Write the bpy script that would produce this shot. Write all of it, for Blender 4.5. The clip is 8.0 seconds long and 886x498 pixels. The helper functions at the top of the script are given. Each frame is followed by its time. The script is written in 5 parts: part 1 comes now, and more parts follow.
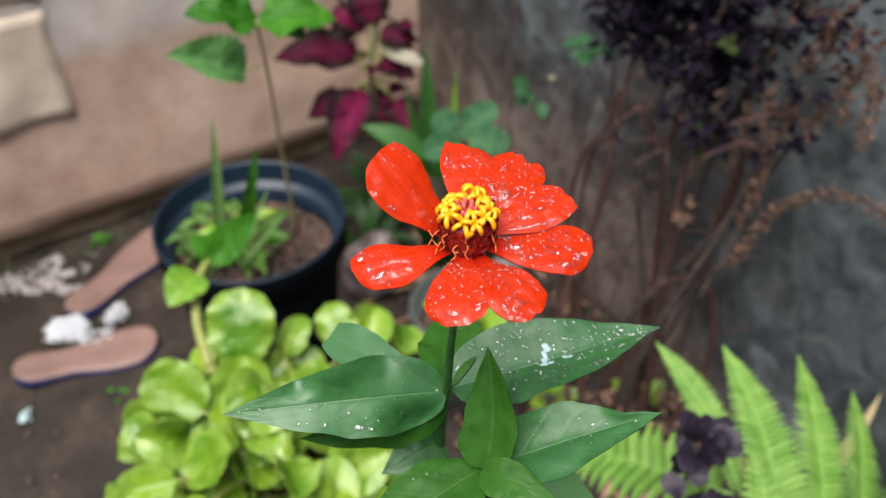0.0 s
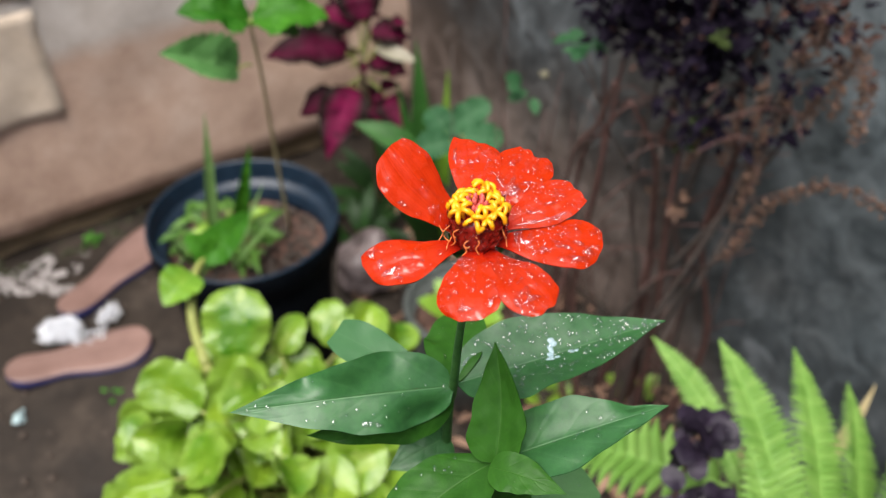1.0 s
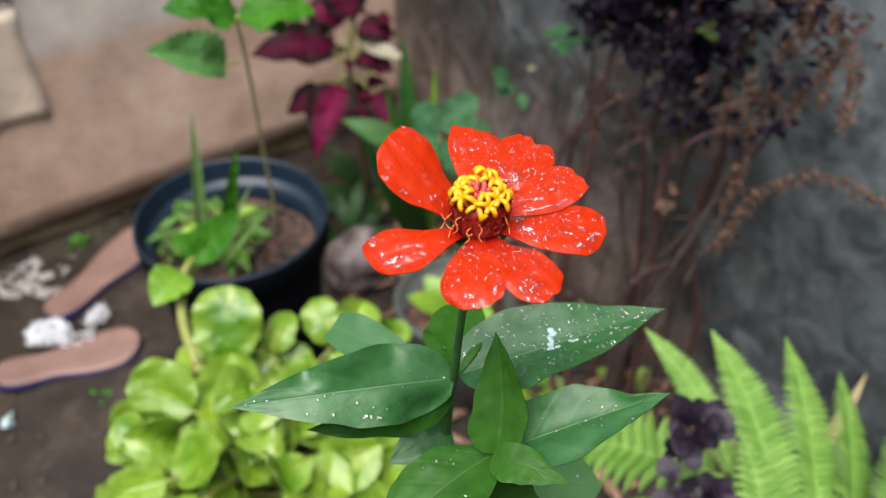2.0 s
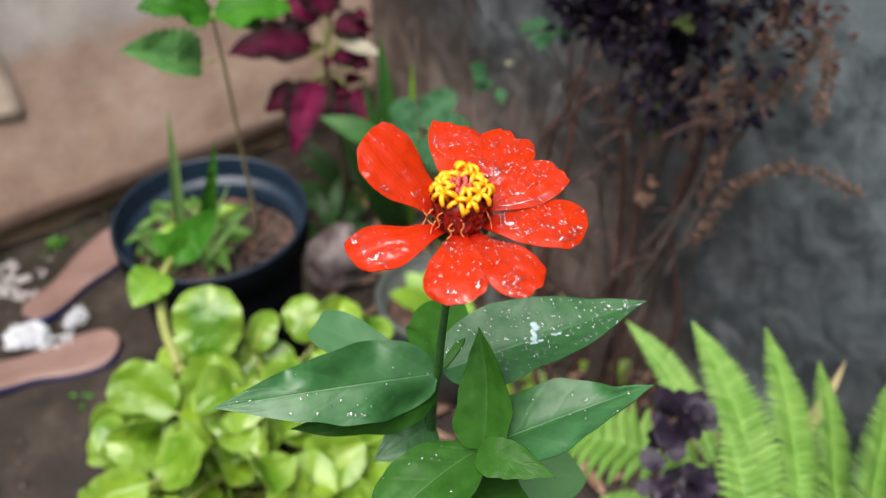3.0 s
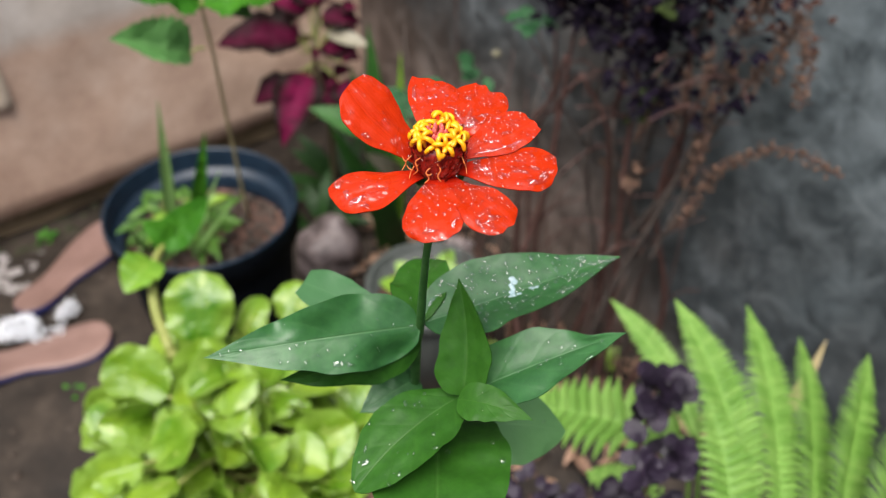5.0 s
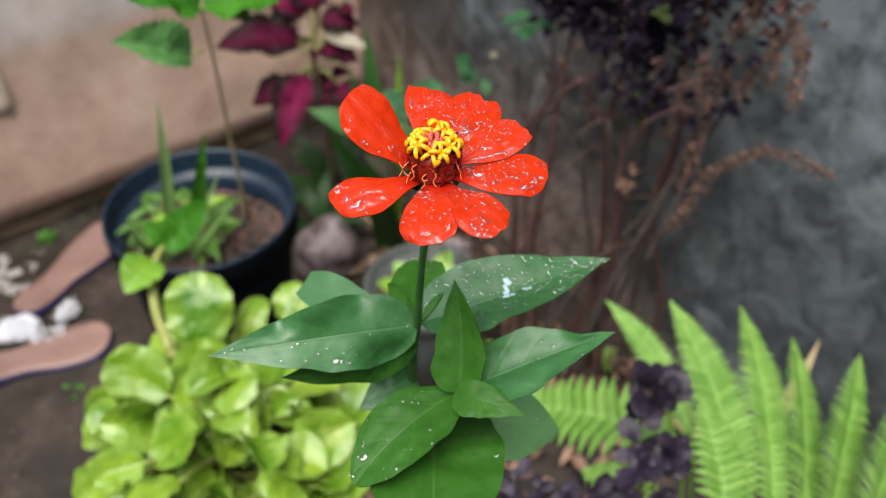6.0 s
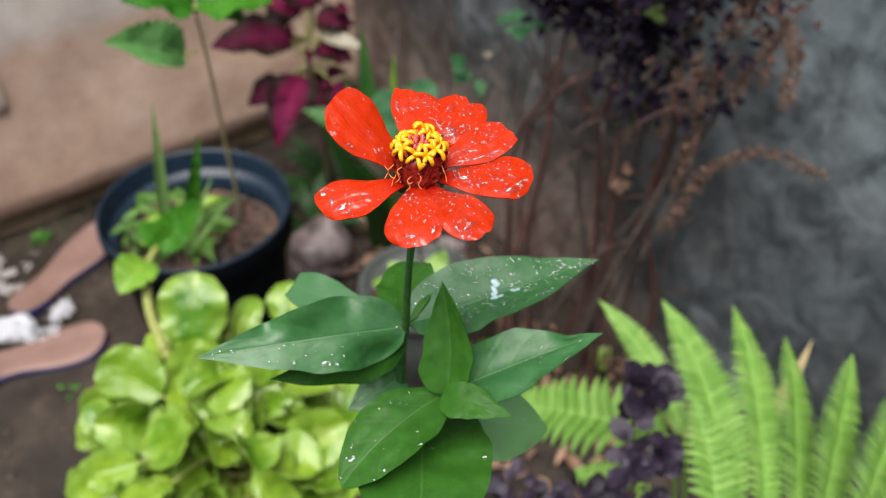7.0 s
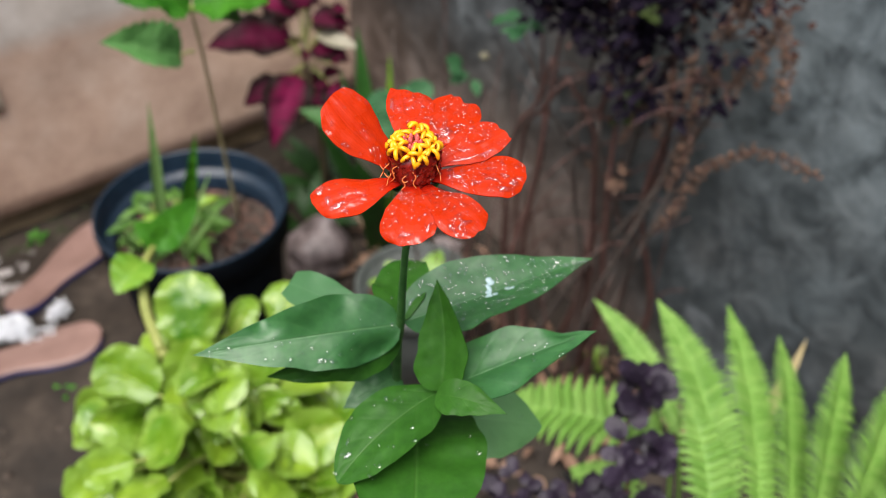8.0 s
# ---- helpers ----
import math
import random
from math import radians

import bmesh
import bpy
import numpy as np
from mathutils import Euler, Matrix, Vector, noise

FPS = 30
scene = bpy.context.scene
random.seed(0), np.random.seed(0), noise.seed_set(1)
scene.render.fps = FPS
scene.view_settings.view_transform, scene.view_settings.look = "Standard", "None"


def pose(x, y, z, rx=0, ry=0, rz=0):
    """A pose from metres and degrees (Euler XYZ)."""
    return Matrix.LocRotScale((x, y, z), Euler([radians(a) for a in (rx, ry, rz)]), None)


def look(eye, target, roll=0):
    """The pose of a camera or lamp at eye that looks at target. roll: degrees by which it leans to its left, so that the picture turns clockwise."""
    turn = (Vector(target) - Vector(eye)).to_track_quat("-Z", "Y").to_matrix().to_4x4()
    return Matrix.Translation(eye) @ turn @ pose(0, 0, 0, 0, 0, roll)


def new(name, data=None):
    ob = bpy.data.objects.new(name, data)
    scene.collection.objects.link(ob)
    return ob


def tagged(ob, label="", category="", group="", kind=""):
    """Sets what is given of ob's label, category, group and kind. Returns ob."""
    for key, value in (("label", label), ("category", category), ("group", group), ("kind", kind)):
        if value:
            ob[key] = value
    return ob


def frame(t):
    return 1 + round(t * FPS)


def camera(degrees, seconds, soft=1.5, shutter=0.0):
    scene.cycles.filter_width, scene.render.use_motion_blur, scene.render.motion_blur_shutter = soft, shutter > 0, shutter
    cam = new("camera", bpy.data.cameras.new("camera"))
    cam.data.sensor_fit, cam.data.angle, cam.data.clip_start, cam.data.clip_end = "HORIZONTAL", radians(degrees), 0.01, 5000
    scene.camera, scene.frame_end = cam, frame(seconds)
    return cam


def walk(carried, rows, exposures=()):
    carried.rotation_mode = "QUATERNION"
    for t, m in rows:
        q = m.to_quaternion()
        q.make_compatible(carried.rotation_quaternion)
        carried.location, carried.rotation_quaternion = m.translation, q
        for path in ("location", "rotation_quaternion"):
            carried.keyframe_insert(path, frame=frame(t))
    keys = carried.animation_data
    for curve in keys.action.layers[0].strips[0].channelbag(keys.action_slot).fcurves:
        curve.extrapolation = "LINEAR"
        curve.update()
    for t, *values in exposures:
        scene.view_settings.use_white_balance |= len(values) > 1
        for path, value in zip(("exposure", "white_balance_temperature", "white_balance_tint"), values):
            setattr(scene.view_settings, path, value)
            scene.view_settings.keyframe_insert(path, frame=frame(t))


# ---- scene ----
# The flower stands upright about a metre over the ground of a walled garden corner.
cam = camera(52.2, 8.0, soft=0.8)
cam.data.dof.use_dof = True
cam.data.dof.focus_distance = 0.225
cam.data.dof.aperture_fstop = 15.0

PATH = [
    (0, look((0.0000, 0.0000, 1.1500), (0.0000, 0.7432, 0.4809), 0.00)),
    (0.5, look((-0.0008, 0.0001, 1.1495), (0.0031, 0.7422, 0.4793), -0.09)),
    (1, look((-0.0044, -0.0005, 1.1500), (0.0058, 0.7404, 0.4784), -0.03)),
    (1.5, look((-0.0068, -0.0005, 1.1483), (0.0090, 0.7397, 0.4760), -0.07)),
    (3, look((-0.0080, 0.0001, 1.1467), (0.0375, 0.7349, 0.4699), 0.09)),
    (3.5, look((-0.0076, -0.0044, 1.1476), (0.0455, 0.7291, 0.4700), 0.25)),
    (4, look((-0.0063, -0.0072, 1.1452), (0.0477, 0.7255, 0.4668), 0.24)),
    (4.5, look((-0.0062, -0.0119, 1.1445), (0.0480, 0.7197, 0.4650), 0.16)),
    (6, look((-0.0060, -0.0239, 1.1528), (0.0510, 0.7080, 0.4738), 0.26)),
    (6.5, look((-0.0042, -0.0240, 1.1538), (0.0535, 0.7078, 0.4746), 0.34)),
    (7, look((-0.0033, -0.0242, 1.1538), (0.0574, 0.7070, 0.4744), 0.42)),
    (7.5, look((-0.0041, -0.0252, 1.1541), (0.0587, 0.7061, 0.4749), 0.57)),
    (8, look((-0.0030, -0.0267, 1.1554), (0.0616, 0.7044, 0.4762), 0.64)),
]
EXPOSURES = [(0.0, 0.75, 6500, 10), (8.0, 0.75, 6500, 10)]
walk(cam, PATH, EXPOSURES)

# ---- light: an overcast sky with a wide, weak sun ----
world = bpy.data.worlds.new("sky")
scene.world = world
world.use_nodes = True
wn = world.node_tree.nodes
sky = wn.new("ShaderNodeTexSky")
sky.sky_type = "NISHITA"
sky.sun_disc = False
sky.sun_elevation = radians(69)
sky.sun_rotation = radians(209)
sky.air_density, sky.dust_density, sky.ozone_density = 1.0, 4.0, 1.0
wn["Background"].inputs["Strength"].default_value = 0.115
world.node_tree.links.new(sky.outputs["Color"], wn["Background"].inputs["Color"])
sun_data = bpy.data.lights.new("sun", "SUN")
sun_data.energy, sun_data.angle, sun_data.color = 3.2, radians(50), (1.0, 0.97, 0.93)
sun = new("sun", sun_data)
sun.matrix_world = look((-0.75, -0.75, 4.4), (0.0, 0.5, 0.5))

# ---- materials ----
def node_mat(name):
    m = bpy.data.materials.new(name)
    m.use_nodes = True
    nt = m.node_tree
    return m, nt, nt.nodes, nt.links, nt.nodes["Principled BSDF"]


def noise_node(nt, scale, detail=4.0, rough=0.6, coord="Object", dist=0.0):
    tc = nt.nodes.new("ShaderNodeTexCoord")
    n = nt.nodes.new("ShaderNodeTexNoise")
    n.inputs["Scale"].default_value = scale
    n.inputs["Detail"].default_value = detail
    n.inputs["Roughness"].default_value = rough
    n.inputs["Distortion"].default_value = dist
    nt.links.new(tc.outputs[coord], n.inputs["Vector"])
    return n.outputs["Fac"]


def ramp(nt, fac, stops):
    r = nt.nodes.new("ShaderNodeValToRGB")
    el = r.color_ramp.elements
    while len(el) < len(stops):
        el.new(0.5)
    for e, (p, c) in zip(el, stops):
        e.position, e.color = p, (*c, 1.0)
    nt.links.new(fac, r.inputs["Fac"])
    return r.outputs["Color"]


def mix_col(nt, fac, a, b, mode="MIX"):
    n = nt.nodes.new("ShaderNodeMix")
    n.data_type, n.blend_type = "RGBA", mode
    for sock, v in ((n.inputs["Factor"], fac), (n.inputs["A"], a), (n.inputs["B"], b)):
        if isinstance(v, (int, float)):
            sock.default_value = v
        elif isinstance(v, tuple):
            sock.default_value = (*v, 1.0)
        else:
            nt.links.new(v, sock)
    return n.outputs["Result"]


def calc(nt, op, a, b=0.0, c=0.0):
    n = nt.nodes.new("ShaderNodeMath")
    n.operation = op
    for k, v in enumerate((a, b, c)):
        if isinstance(v, (int, float)):
            n.inputs[k].default_value = v
        else:
            nt.links.new(v, n.inputs[k])
    return n.outputs[0]


def bump(nt, height, strength=0.3, dist=0.002, normal=None):
    n = nt.nodes.new("ShaderNodeBump")
    n.inputs["Strength"].default_value = strength
    n.inputs["Distance"].default_value = dist
    nt.links.new(height, n.inputs["Height"])
    if normal is not None:
        nt.links.new(normal, n.inputs["Normal"])
    return n.outputs["Normal"]


def surface(name, stops, scale=20.0, fine=150.0, rough=(0.5, 0.8), relief=0.4, dist=0.003, spec=0.5):
    """Stone, soil, plaster and the like: colour at two scales, uneven gloss and relief."""
    m, nt, nodes, links, p = node_mat(name)
    big, small = noise_node(nt, scale, 6.0, 0.65), noise_node(nt, fine, 4.0)
    fac = calc(nt, "ADD", calc(nt, "MULTIPLY", big, 0.75), calc(nt, "MULTIPLY", small, 0.25))
    links.new(ramp(nt, fac, stops), p.inputs["Base Color"])
    r = nt.nodes.new("ShaderNodeMapRange")
    r.inputs["To Min"].default_value, r.inputs["To Max"].default_value = rough
    links.new(big, r.inputs["Value"])
    links.new(r.outputs["Result"], p.inputs["Roughness"])
    links.new(bump(nt, fac, relief, dist), p.inputs["Normal"])
    p.inputs["Specular IOR Level"].default_value = spec
    return m


def leaf_mat(name, dark, light, vein, rough=0.35, veins=9.0, glow=0.25, vein_mix=0.5, edge=None, mottle=60.0, coat=0.0, relief=0.25, blotch=None, crumple=0.0, spec=0.5):
    """A leaf: veins from its own length and width, mottled colour, some light passing through."""
    m, nt, nodes, links, p = node_mat(name)
    tc = nodes.new("ShaderNodeTexCoord")
    sep = nodes.new("ShaderNodeSeparateXYZ")
    links.new(tc.outputs["UV"], sep.inputs[0])
    off = calc(nt, "ABSOLUTE", calc(nt, "SUBTRACT", sep.outputs["X"], 0.5))
    mid = calc(nt, "SMOOTH_MIN", calc(nt, "MULTIPLY", off, 55.0), 1.0, 0.2)
    side = calc(nt, "PINGPONG", calc(nt, "SUBTRACT", calc(nt, "MULTIPLY", sep.outputs["Y"], veins), calc(nt, "MULTIPLY", off, veins * 0.55)), 0.5)
    side = calc(nt, "SMOOTH_MIN", calc(nt, "MULTIPLY", side, 7.0), 1.0, 0.3)
    ribs = calc(nt, "MULTIPLY", mid, calc(nt, "ADD", 0.84, calc(nt, "MULTIPLY", side, 0.16)))
    mott = noise_node(nt, mottle, 5.0)
    info = nodes.new("ShaderNodeObjectInfo")
    geo = nodes.new("ShaderNodeNewGeometry")
    vary = calc(nt, "ADD", calc(nt, "MULTIPLY", mott, 0.7), calc(nt, "MULTIPLY", calc(nt, "FRACT", calc(nt, "ADD", info.outputs["Random"], geo.outputs["Random Per Island"])), 0.35))
    col = ramp(nt, vary, [(0.25, dark), (0.75, light)])
    if blotch:
        spot = noise_node(nt, 45.0, 2.0)
        col = mix_col(nt, calc(nt, "MULTIPLY", calc(nt, "GREATER_THAN", spot, 0.60), 0.6), col, blotch)
    if edge:
        rim = calc(nt, "ADD", off, calc(nt, "MULTIPLY", mott, 0.12))
        col = mix_col(nt, ramp(nt, rim, [(0.24, (0, 0, 0)), (0.46, (1, 1, 1))]), col, edge)
    col = mix_col(nt, calc(nt, "MULTIPLY", calc(nt, "SUBTRACT", 1.0, ribs), vein_mix), col, vein)
    links.new(col, p.inputs["Base Color"])
    p.inputs["Roughness"].default_value = rough
    p.inputs["Coat Weight"].default_value = coat
    p.inputs["Coat Roughness"].default_value = 0.2
    fine = noise_node(nt, 400.0, 3.0)
    h = calc(nt, "ADD", ribs, calc(nt, "MULTIPLY", fine, 0.35))
    nrm = bump(nt, h, relief, 0.0012)
    if crumple:
        nrm = bump(nt, noise_node(nt, 70.0, 2.0, 0.4), crumple, 0.006, nrm)
    links.new(nrm, p.inputs["Normal"])
    p.inputs["Specular IOR Level"].default_value = spec
    tr = nodes.new("ShaderNodeBsdfTranslucent")
    links.new(mix_col(nt, 0.5, col, light), tr.inputs["Color"])
    mx = nodes.new("ShaderNodeMixShader")
    mx.inputs[0].default_value = glow
    links.new(p.outputs[0], mx.inputs[1])
    links.new(tr.outputs[0], mx.inputs[2])
    links.new(mx.outputs[0], nodes["Material Output"].inputs["Surface"])
    return m


def petal_mat():
    m, nt, nodes, links, p = node_mat("wet_petal")
    tc = nodes.new("ShaderNodeTexCoord")
    sep = nodes.new("ShaderNodeSeparateXYZ")
    links.new(tc.outputs["UV"], sep.inputs[0])
    mp = nodes.new("ShaderNodeMapping")
    mp.inputs["Scale"].default_value = (20.0, 1.2, 1.0)
    links.new(tc.outputs["UV"], mp.inputs["Vector"])
    st = nodes.new("ShaderNodeTexNoise")
    st.inputs["Scale"].default_value = 1.0
    links.new(mp.outputs[0], st.inputs["Vector"])
    fac = calc(nt, "ADD", calc(nt, "MULTIPLY", st.outputs["Fac"], 0.5), calc(nt, "MULTIPLY", noise_node(nt, 220.0), 0.4))
    col = ramp(nt, fac, [(0.2, (0.40, 0.018, 0.002)), (0.7, (0.55, 0.035, 0.004))])
    col = mix_col(nt, ramp(nt, sep.outputs["Y"], [(0.05, (0.8, 0.8, 0.8)), (0.35, (0, 0, 0))]), col, (0.42, 0.006, 0.006))
    links.new(col, p.inputs["Base Color"])
    wet = noise_node(nt, 160.0, 3.0)
    links.new(ramp(nt, wet, [(0.40, (0.08, 0.08, 0.08)), (0.62, (0.45, 0.45, 0.45))]), p.inputs["Roughness"])
    h = calc(nt, "ADD", calc(nt, "MULTIPLY", st.outputs["Fac"], 0.22), calc(nt, "MULTIPLY", wet, 0.8))
    p.inputs["Specular IOR Level"].default_value = 0.18
    p.inputs["Coat Roughness"].default_value = 0.07
    film = noise_node(nt, 130.0, 3.0, 0.6)
    links.new(ramp(nt, film, [(0.56, (0.0, 0.0, 0.0)), (0.60, (1.0, 1.0, 1.0))]), p.inputs["Coat Weight"])
    links.new(bump(nt, noise_node(nt, 300.0, 2.0, 0.5), 0.8, 0.0022), p.inputs["Coat Normal"])
    links.new(bump(nt, h, 0.5, 0.0012), p.inputs["Normal"])
    tr = nodes.new("ShaderNodeBsdfTranslucent")
    tr.inputs["Color"].default_value = (0.85, 0.06, 0.01, 1.0)
    mx = nodes.new("ShaderNodeMixShader")
    mx.inputs[0].default_value = 0.22
    links.new(p.outputs[0], mx.inputs[1])
    links.new(tr.outputs[0], mx.inputs[2])
    links.new(mx.outputs[0], nodes["Material Output"].inputs["Surface"])
    return m


def plain(name, dark, light, rough=0.5, scale=120.0, relief=0.2, dist=0.001, metal=0.0, coat=0.0, spec=0.5):
    m, nt, nodes, links, p = node_mat(name)
    n = noise_node(nt, scale, 5.0)
    links.new(ramp(nt, n, [(0.3, dark), (0.7, light)]), p.inputs["Base Color"])
    p.inputs["Roughness"].default_value = rough
    p.inputs["Metallic"].default_value = metal
    p.inputs["Coat Weight"].default_value = coat
    p.inputs["Specular IOR Level"].default_value = spec
    links.new(bump(nt, n, relief, dist), p.inputs["Normal"])
    return m


M_PETAL = petal_mat()
M_LEAF = leaf_mat("zinnia_leaf", (0.014, 0.080, 0.018), (0.046, 0.172, 0.042), (0.13, 0.27, 0.11), 0.46, 5.0, 0.14, 0.34, relief=0.26, crumple=0.16, spec=0.62, mottle=260.0)
M_LEAF_YOUNG = leaf_mat("zinnia_leaf_young", (0.012, 0.060, 0.005), (0.036, 0.135, 0.012), (0.09, 0.21, 0.04), 0.46, 5.0, 0.22, 0.30, relief=0.26, crumple=0.20, spec=0.26, mottle=260.0)
M_STEM = plain("zinnia_stem", (0.02, 0.08, 0.015), (0.05, 0.15, 0.03), 0.5, 300.0)
M_CONE = plain("dark_red_scales", (0.080, 0.004, 0.003), (0.32, 0.015, 0.008), 0.22, 420.0)
M_BUD = plain("pink_buds", (0.45, 0.05, 0.05), (0.70, 0.16, 0.12), 0.4, 900.0)
M_YELLOW = plain("yellow_floret", (0.72, 0.27, 0.003), (0.90, 0.46, 0.006), 0.38, 500.0)
M_STYLE = plain("orange_styles", (0.62, 0.10, 0.02), (0.80, 0.26, 0.06), 0.45, 700.0)
M_LIME = leaf_mat("lime_leaf", (0.058, 0.19, 0.006), (0.28, 0.44, 0.032), (0.32, 0.48, 0.08), 0.34, 6.0, 0.34, 0.25, coat=0.4, mottle=30.0, relief=0.3, crumple=0.8, spec=0.45, edge=(0.22, 0.37, 0.045), blotch=(0.38, 0.50, 0.11))
M_VINE = leaf_mat("vine_leaf", (0.12, 0.29, 0.02), (0.28, 0.45, 0.05), (0.5, 0.6, 0.15), 0.35, 6.0, 0.3, 0.3)
M_VINESTEM = plain("vine_stem", (0.16, 0.19, 0.04), (0.30, 0.32, 0.09), 0.5, 200.0)
M_GREEN = leaf_mat("bright_green_leaf", (0.014, 0.095, 0.004), (0.065, 0.235, 0.016), (0.14, 0.33, 0.06), 0.5, 7.0, 0.28, 0.45, crumple=0.9, spec=0.2, relief=0.8)
M_SEEDLING = leaf_mat("seedling_leaf", (0.045, 0.16, 0.030), (0.14, 0.33, 0.10), (0.26, 0.45, 0.2), 0.45, 7.0, 0.3, 0.5, crumple=0.8, spec=0.4, relief=0.8)
M_WEED = leaf_mat("soft_green_leaf", (0.045, 0.12, 0.016), (0.11, 0.23, 0.040), (0.18, 0.32, 0.09), 0.5, 6.0, 0.3, 0.2, spec=0.25)
M_LEAF_SAGE = leaf_mat("zinnia_leaf_sage", (0.110, 0.270, 0.090), (0.180, 0.370, 0.150), (0.24, 0.42, 0.2), 0.5, 5.0, 0.3, 0.2, relief=0.2, spec=0.5)
M_LEAF_PALE = leaf_mat("zinnia_leaf_pale", (0.040, 0.125, 0.042), (0.070, 0.190, 0.070), (0.13, 0.25, 0.11), 0.5, 5.0, 0.16, 0.2, relief=0.15, spec=0.4)
M_GRASS = leaf_mat("pale_grass", (0.17, 0.34, 0.09), (0.30, 0.48, 0.17), (0.34, 0.52, 0.2), 0.5, 6.0, 0.25, 0.2, spec=0.25)
M_PALESTEM = plain("pale_stem", (0.38, 0.31, 0.15), (0.54, 0.45, 0.25), 0.6, 200.0)
M_STRAP = leaf_mat("dark_strap_leaf", (0.014, 0.060, 0.009), (0.036, 0.125, 0.022), (0.08, 0.2, 0.05), 0.5, 3.0, 0.2, 0.2, spec=0.3)
M_DEEP = leaf_mat("deep_green_leaf", (0.007, 0.026, 0.005), (0.020, 0.066, 0.012), (0.05, 0.12, 0.03), 0.5, 3.0, 0.2, 0.2, spec=0.3)
M_GREY_GREEN = leaf_mat("pale_green_leaf", (0.022, 0.085, 0.032), (0.055, 0.15, 0.065), (0.12, 0.24, 0.11), 0.55, 8.0, 0.25, 0.4, spec=0.15)
M_COLEUS = leaf_mat("coleus_leaf", (0.026, 0.0015, 0.008), (0.135, 0.004, 0.040), (0.18, 0.012, 0.06), 0.6, 9.0, 0.22, 0.4, spec=0.12, crumple=0.7, edge=(0.010, 0.008, 0.006), blotch=(0.03, 0.002, 0.010))
M_COLEUS_STEM = plain("coleus_stem", (0.055, 0.045, 0.022), (0.120, 0.095, 0.050), 0.6, 150.0)
M_CREAM = leaf_mat("cream_leaf", (0.20, 0.19, 0.12), (0.36, 0.33, 0.25), (0.5, 0.48, 0.36), 0.45, 7.0, 0.3, 0.3)
M_FERN = leaf_mat("fern_pinna", (0.12, 0.28, 0.035), (0.25, 0.44, 0.095), (0.22, 0.42, 0.09), 0.5, 5.0, 0.32, 0.2, mottle=30.0)
M_RACHIS = plain("fern_rachis", (0.13, 0.27, 0.04), (0.20, 0.36, 0.07), 0.5, 200.0)
M_PURPLE = leaf_mat("purple_basil_leaf", (0.0015, 0.001, 0.003), (0.010, 0.006, 0.016), (0.02, 0.014, 0.03), 0.65, 7.0, 0.10, 0.4, spec=0.10)
M_BASIL = leaf_mat("dusky_basil_leaf", (0.006, 0.004, 0.009), (0.030, 0.020, 0.038), (0.05, 0.036, 0.06), 0.5, 7.0, 0.12, 0.5, crumple=0.9, spec=0.35)
M_TWIG = plain("red_brown_twig", (0.046, 0.022, 0.019), (0.120, 0.058, 0.048), 0.6, 120.0)
M_TWIG_GREY = plain("grey_twig", (0.040, 0.031, 0.027), (0.10, 0.082, 0.072), 0.7, 120.0)
M_DRY = leaf_mat("withered_leaf", (0.020, 0.010, 0.009), (0.085, 0.044, 0.034), (0.10, 0.06, 0.05), 0.65, 7.0, 0.15, 0.3, spec=0.15, crumple=0.6)
M_OLIVE = leaf_mat("olive_leaf", (0.014, 0.025, 0.006), (0.045, 0.066, 0.016), (0.08, 0.10, 0.03), 0.6, 7.0, 0.2, 0.3, spec=0.2)
M_SPIKE = leaf_mat("dry_seed_husk", (0.036, 0.020, 0.014), (0.20, 0.118, 0.080), (0.2, 0.13, 0.09), 0.7, 5.0, 0.1, 0.1, mottle=200.0, spec=0.3)
M_POT = plain("black_plastic", (0.003, 0.004, 0.006), (0.007, 0.010, 0.014), 0.7, 60.0, 0.15, spec=0.05)
# The pot's same plastic in a lighter, bluer tone for its lit side.
M_POT_LIT = plain("blue_black_plastic_lit", (0.005, 0.013, 0.025), (0.010, 0.023, 0.041), 0.40, 60.0, 0.15, spec=0.38)
M_POT_SOIL = surface("potting_soil", [(0.28, (0.018, 0.009, 0.006)), (0.5, (0.080, 0.040, 0.028)), (0.70, (0.23, 0.130, 0.095))], 75.0, 300.0, (0.7, 0.95), 0.9, 0.006)
M_TERRACOTTA = surface("terracotta", [(0.3, (0.26, 0.09, 0.05)), (0.7, (0.40, 0.16, 0.09))], 30.0, 200.0, (0.6, 0.9), 0.3, 0.001)
M_INSOLE = surface("brown_insole", [(0.3, (0.145, 0.085, 0.070)), (0.7, (0.255, 0.158, 0.135))], 12.0, 300.0, (0.4, 0.6), 0.2, 0.0006)
M_SOLE = plain("navy_rubber", (0.010, 0.012, 0.06), (0.025, 0.03, 0.13), 0.5, 150.0)
M_FLUFF = plain("white_fluff", (0.66, 0.69, 0.74), (0.84, 0.86, 0.89), 0.9, 200.0, 0.6, 0.004)
M_STONE = surface("pink_grey_stone", [(0.34, (0.02, 0.015, 0.016)), (0.52, (0.16, 0.13, 0.13)), (0.66, (0.42, 0.36, 0.36))], 17.0, 150.0, (0.35, 0.7), 0.4, 0.002)
M_RUBBLE = surface("pale_rubble", [(0.3, (0.13, 0.115, 0.108)), (0.7, (0.44, 0.41, 0.40))], 40.0, 150.0, (0.5, 0.9), 0.4, 0.002)
M_PEBBLE = surface("soil_crumb", [(0.3, (0.020, 0.014, 0.010)), (0.7, (0.075, 0.053, 0.040))], 40.0, 250.0, (0.5, 0.9), 0.5, 0.002)
M_LITTER = leaf_mat("dead_leaf", (0.13, 0.070, 0.045), (0.34, 0.21, 0.14), (0.36, 0.25, 0.17), 0.7, 6.0, 0.1, 0.3)
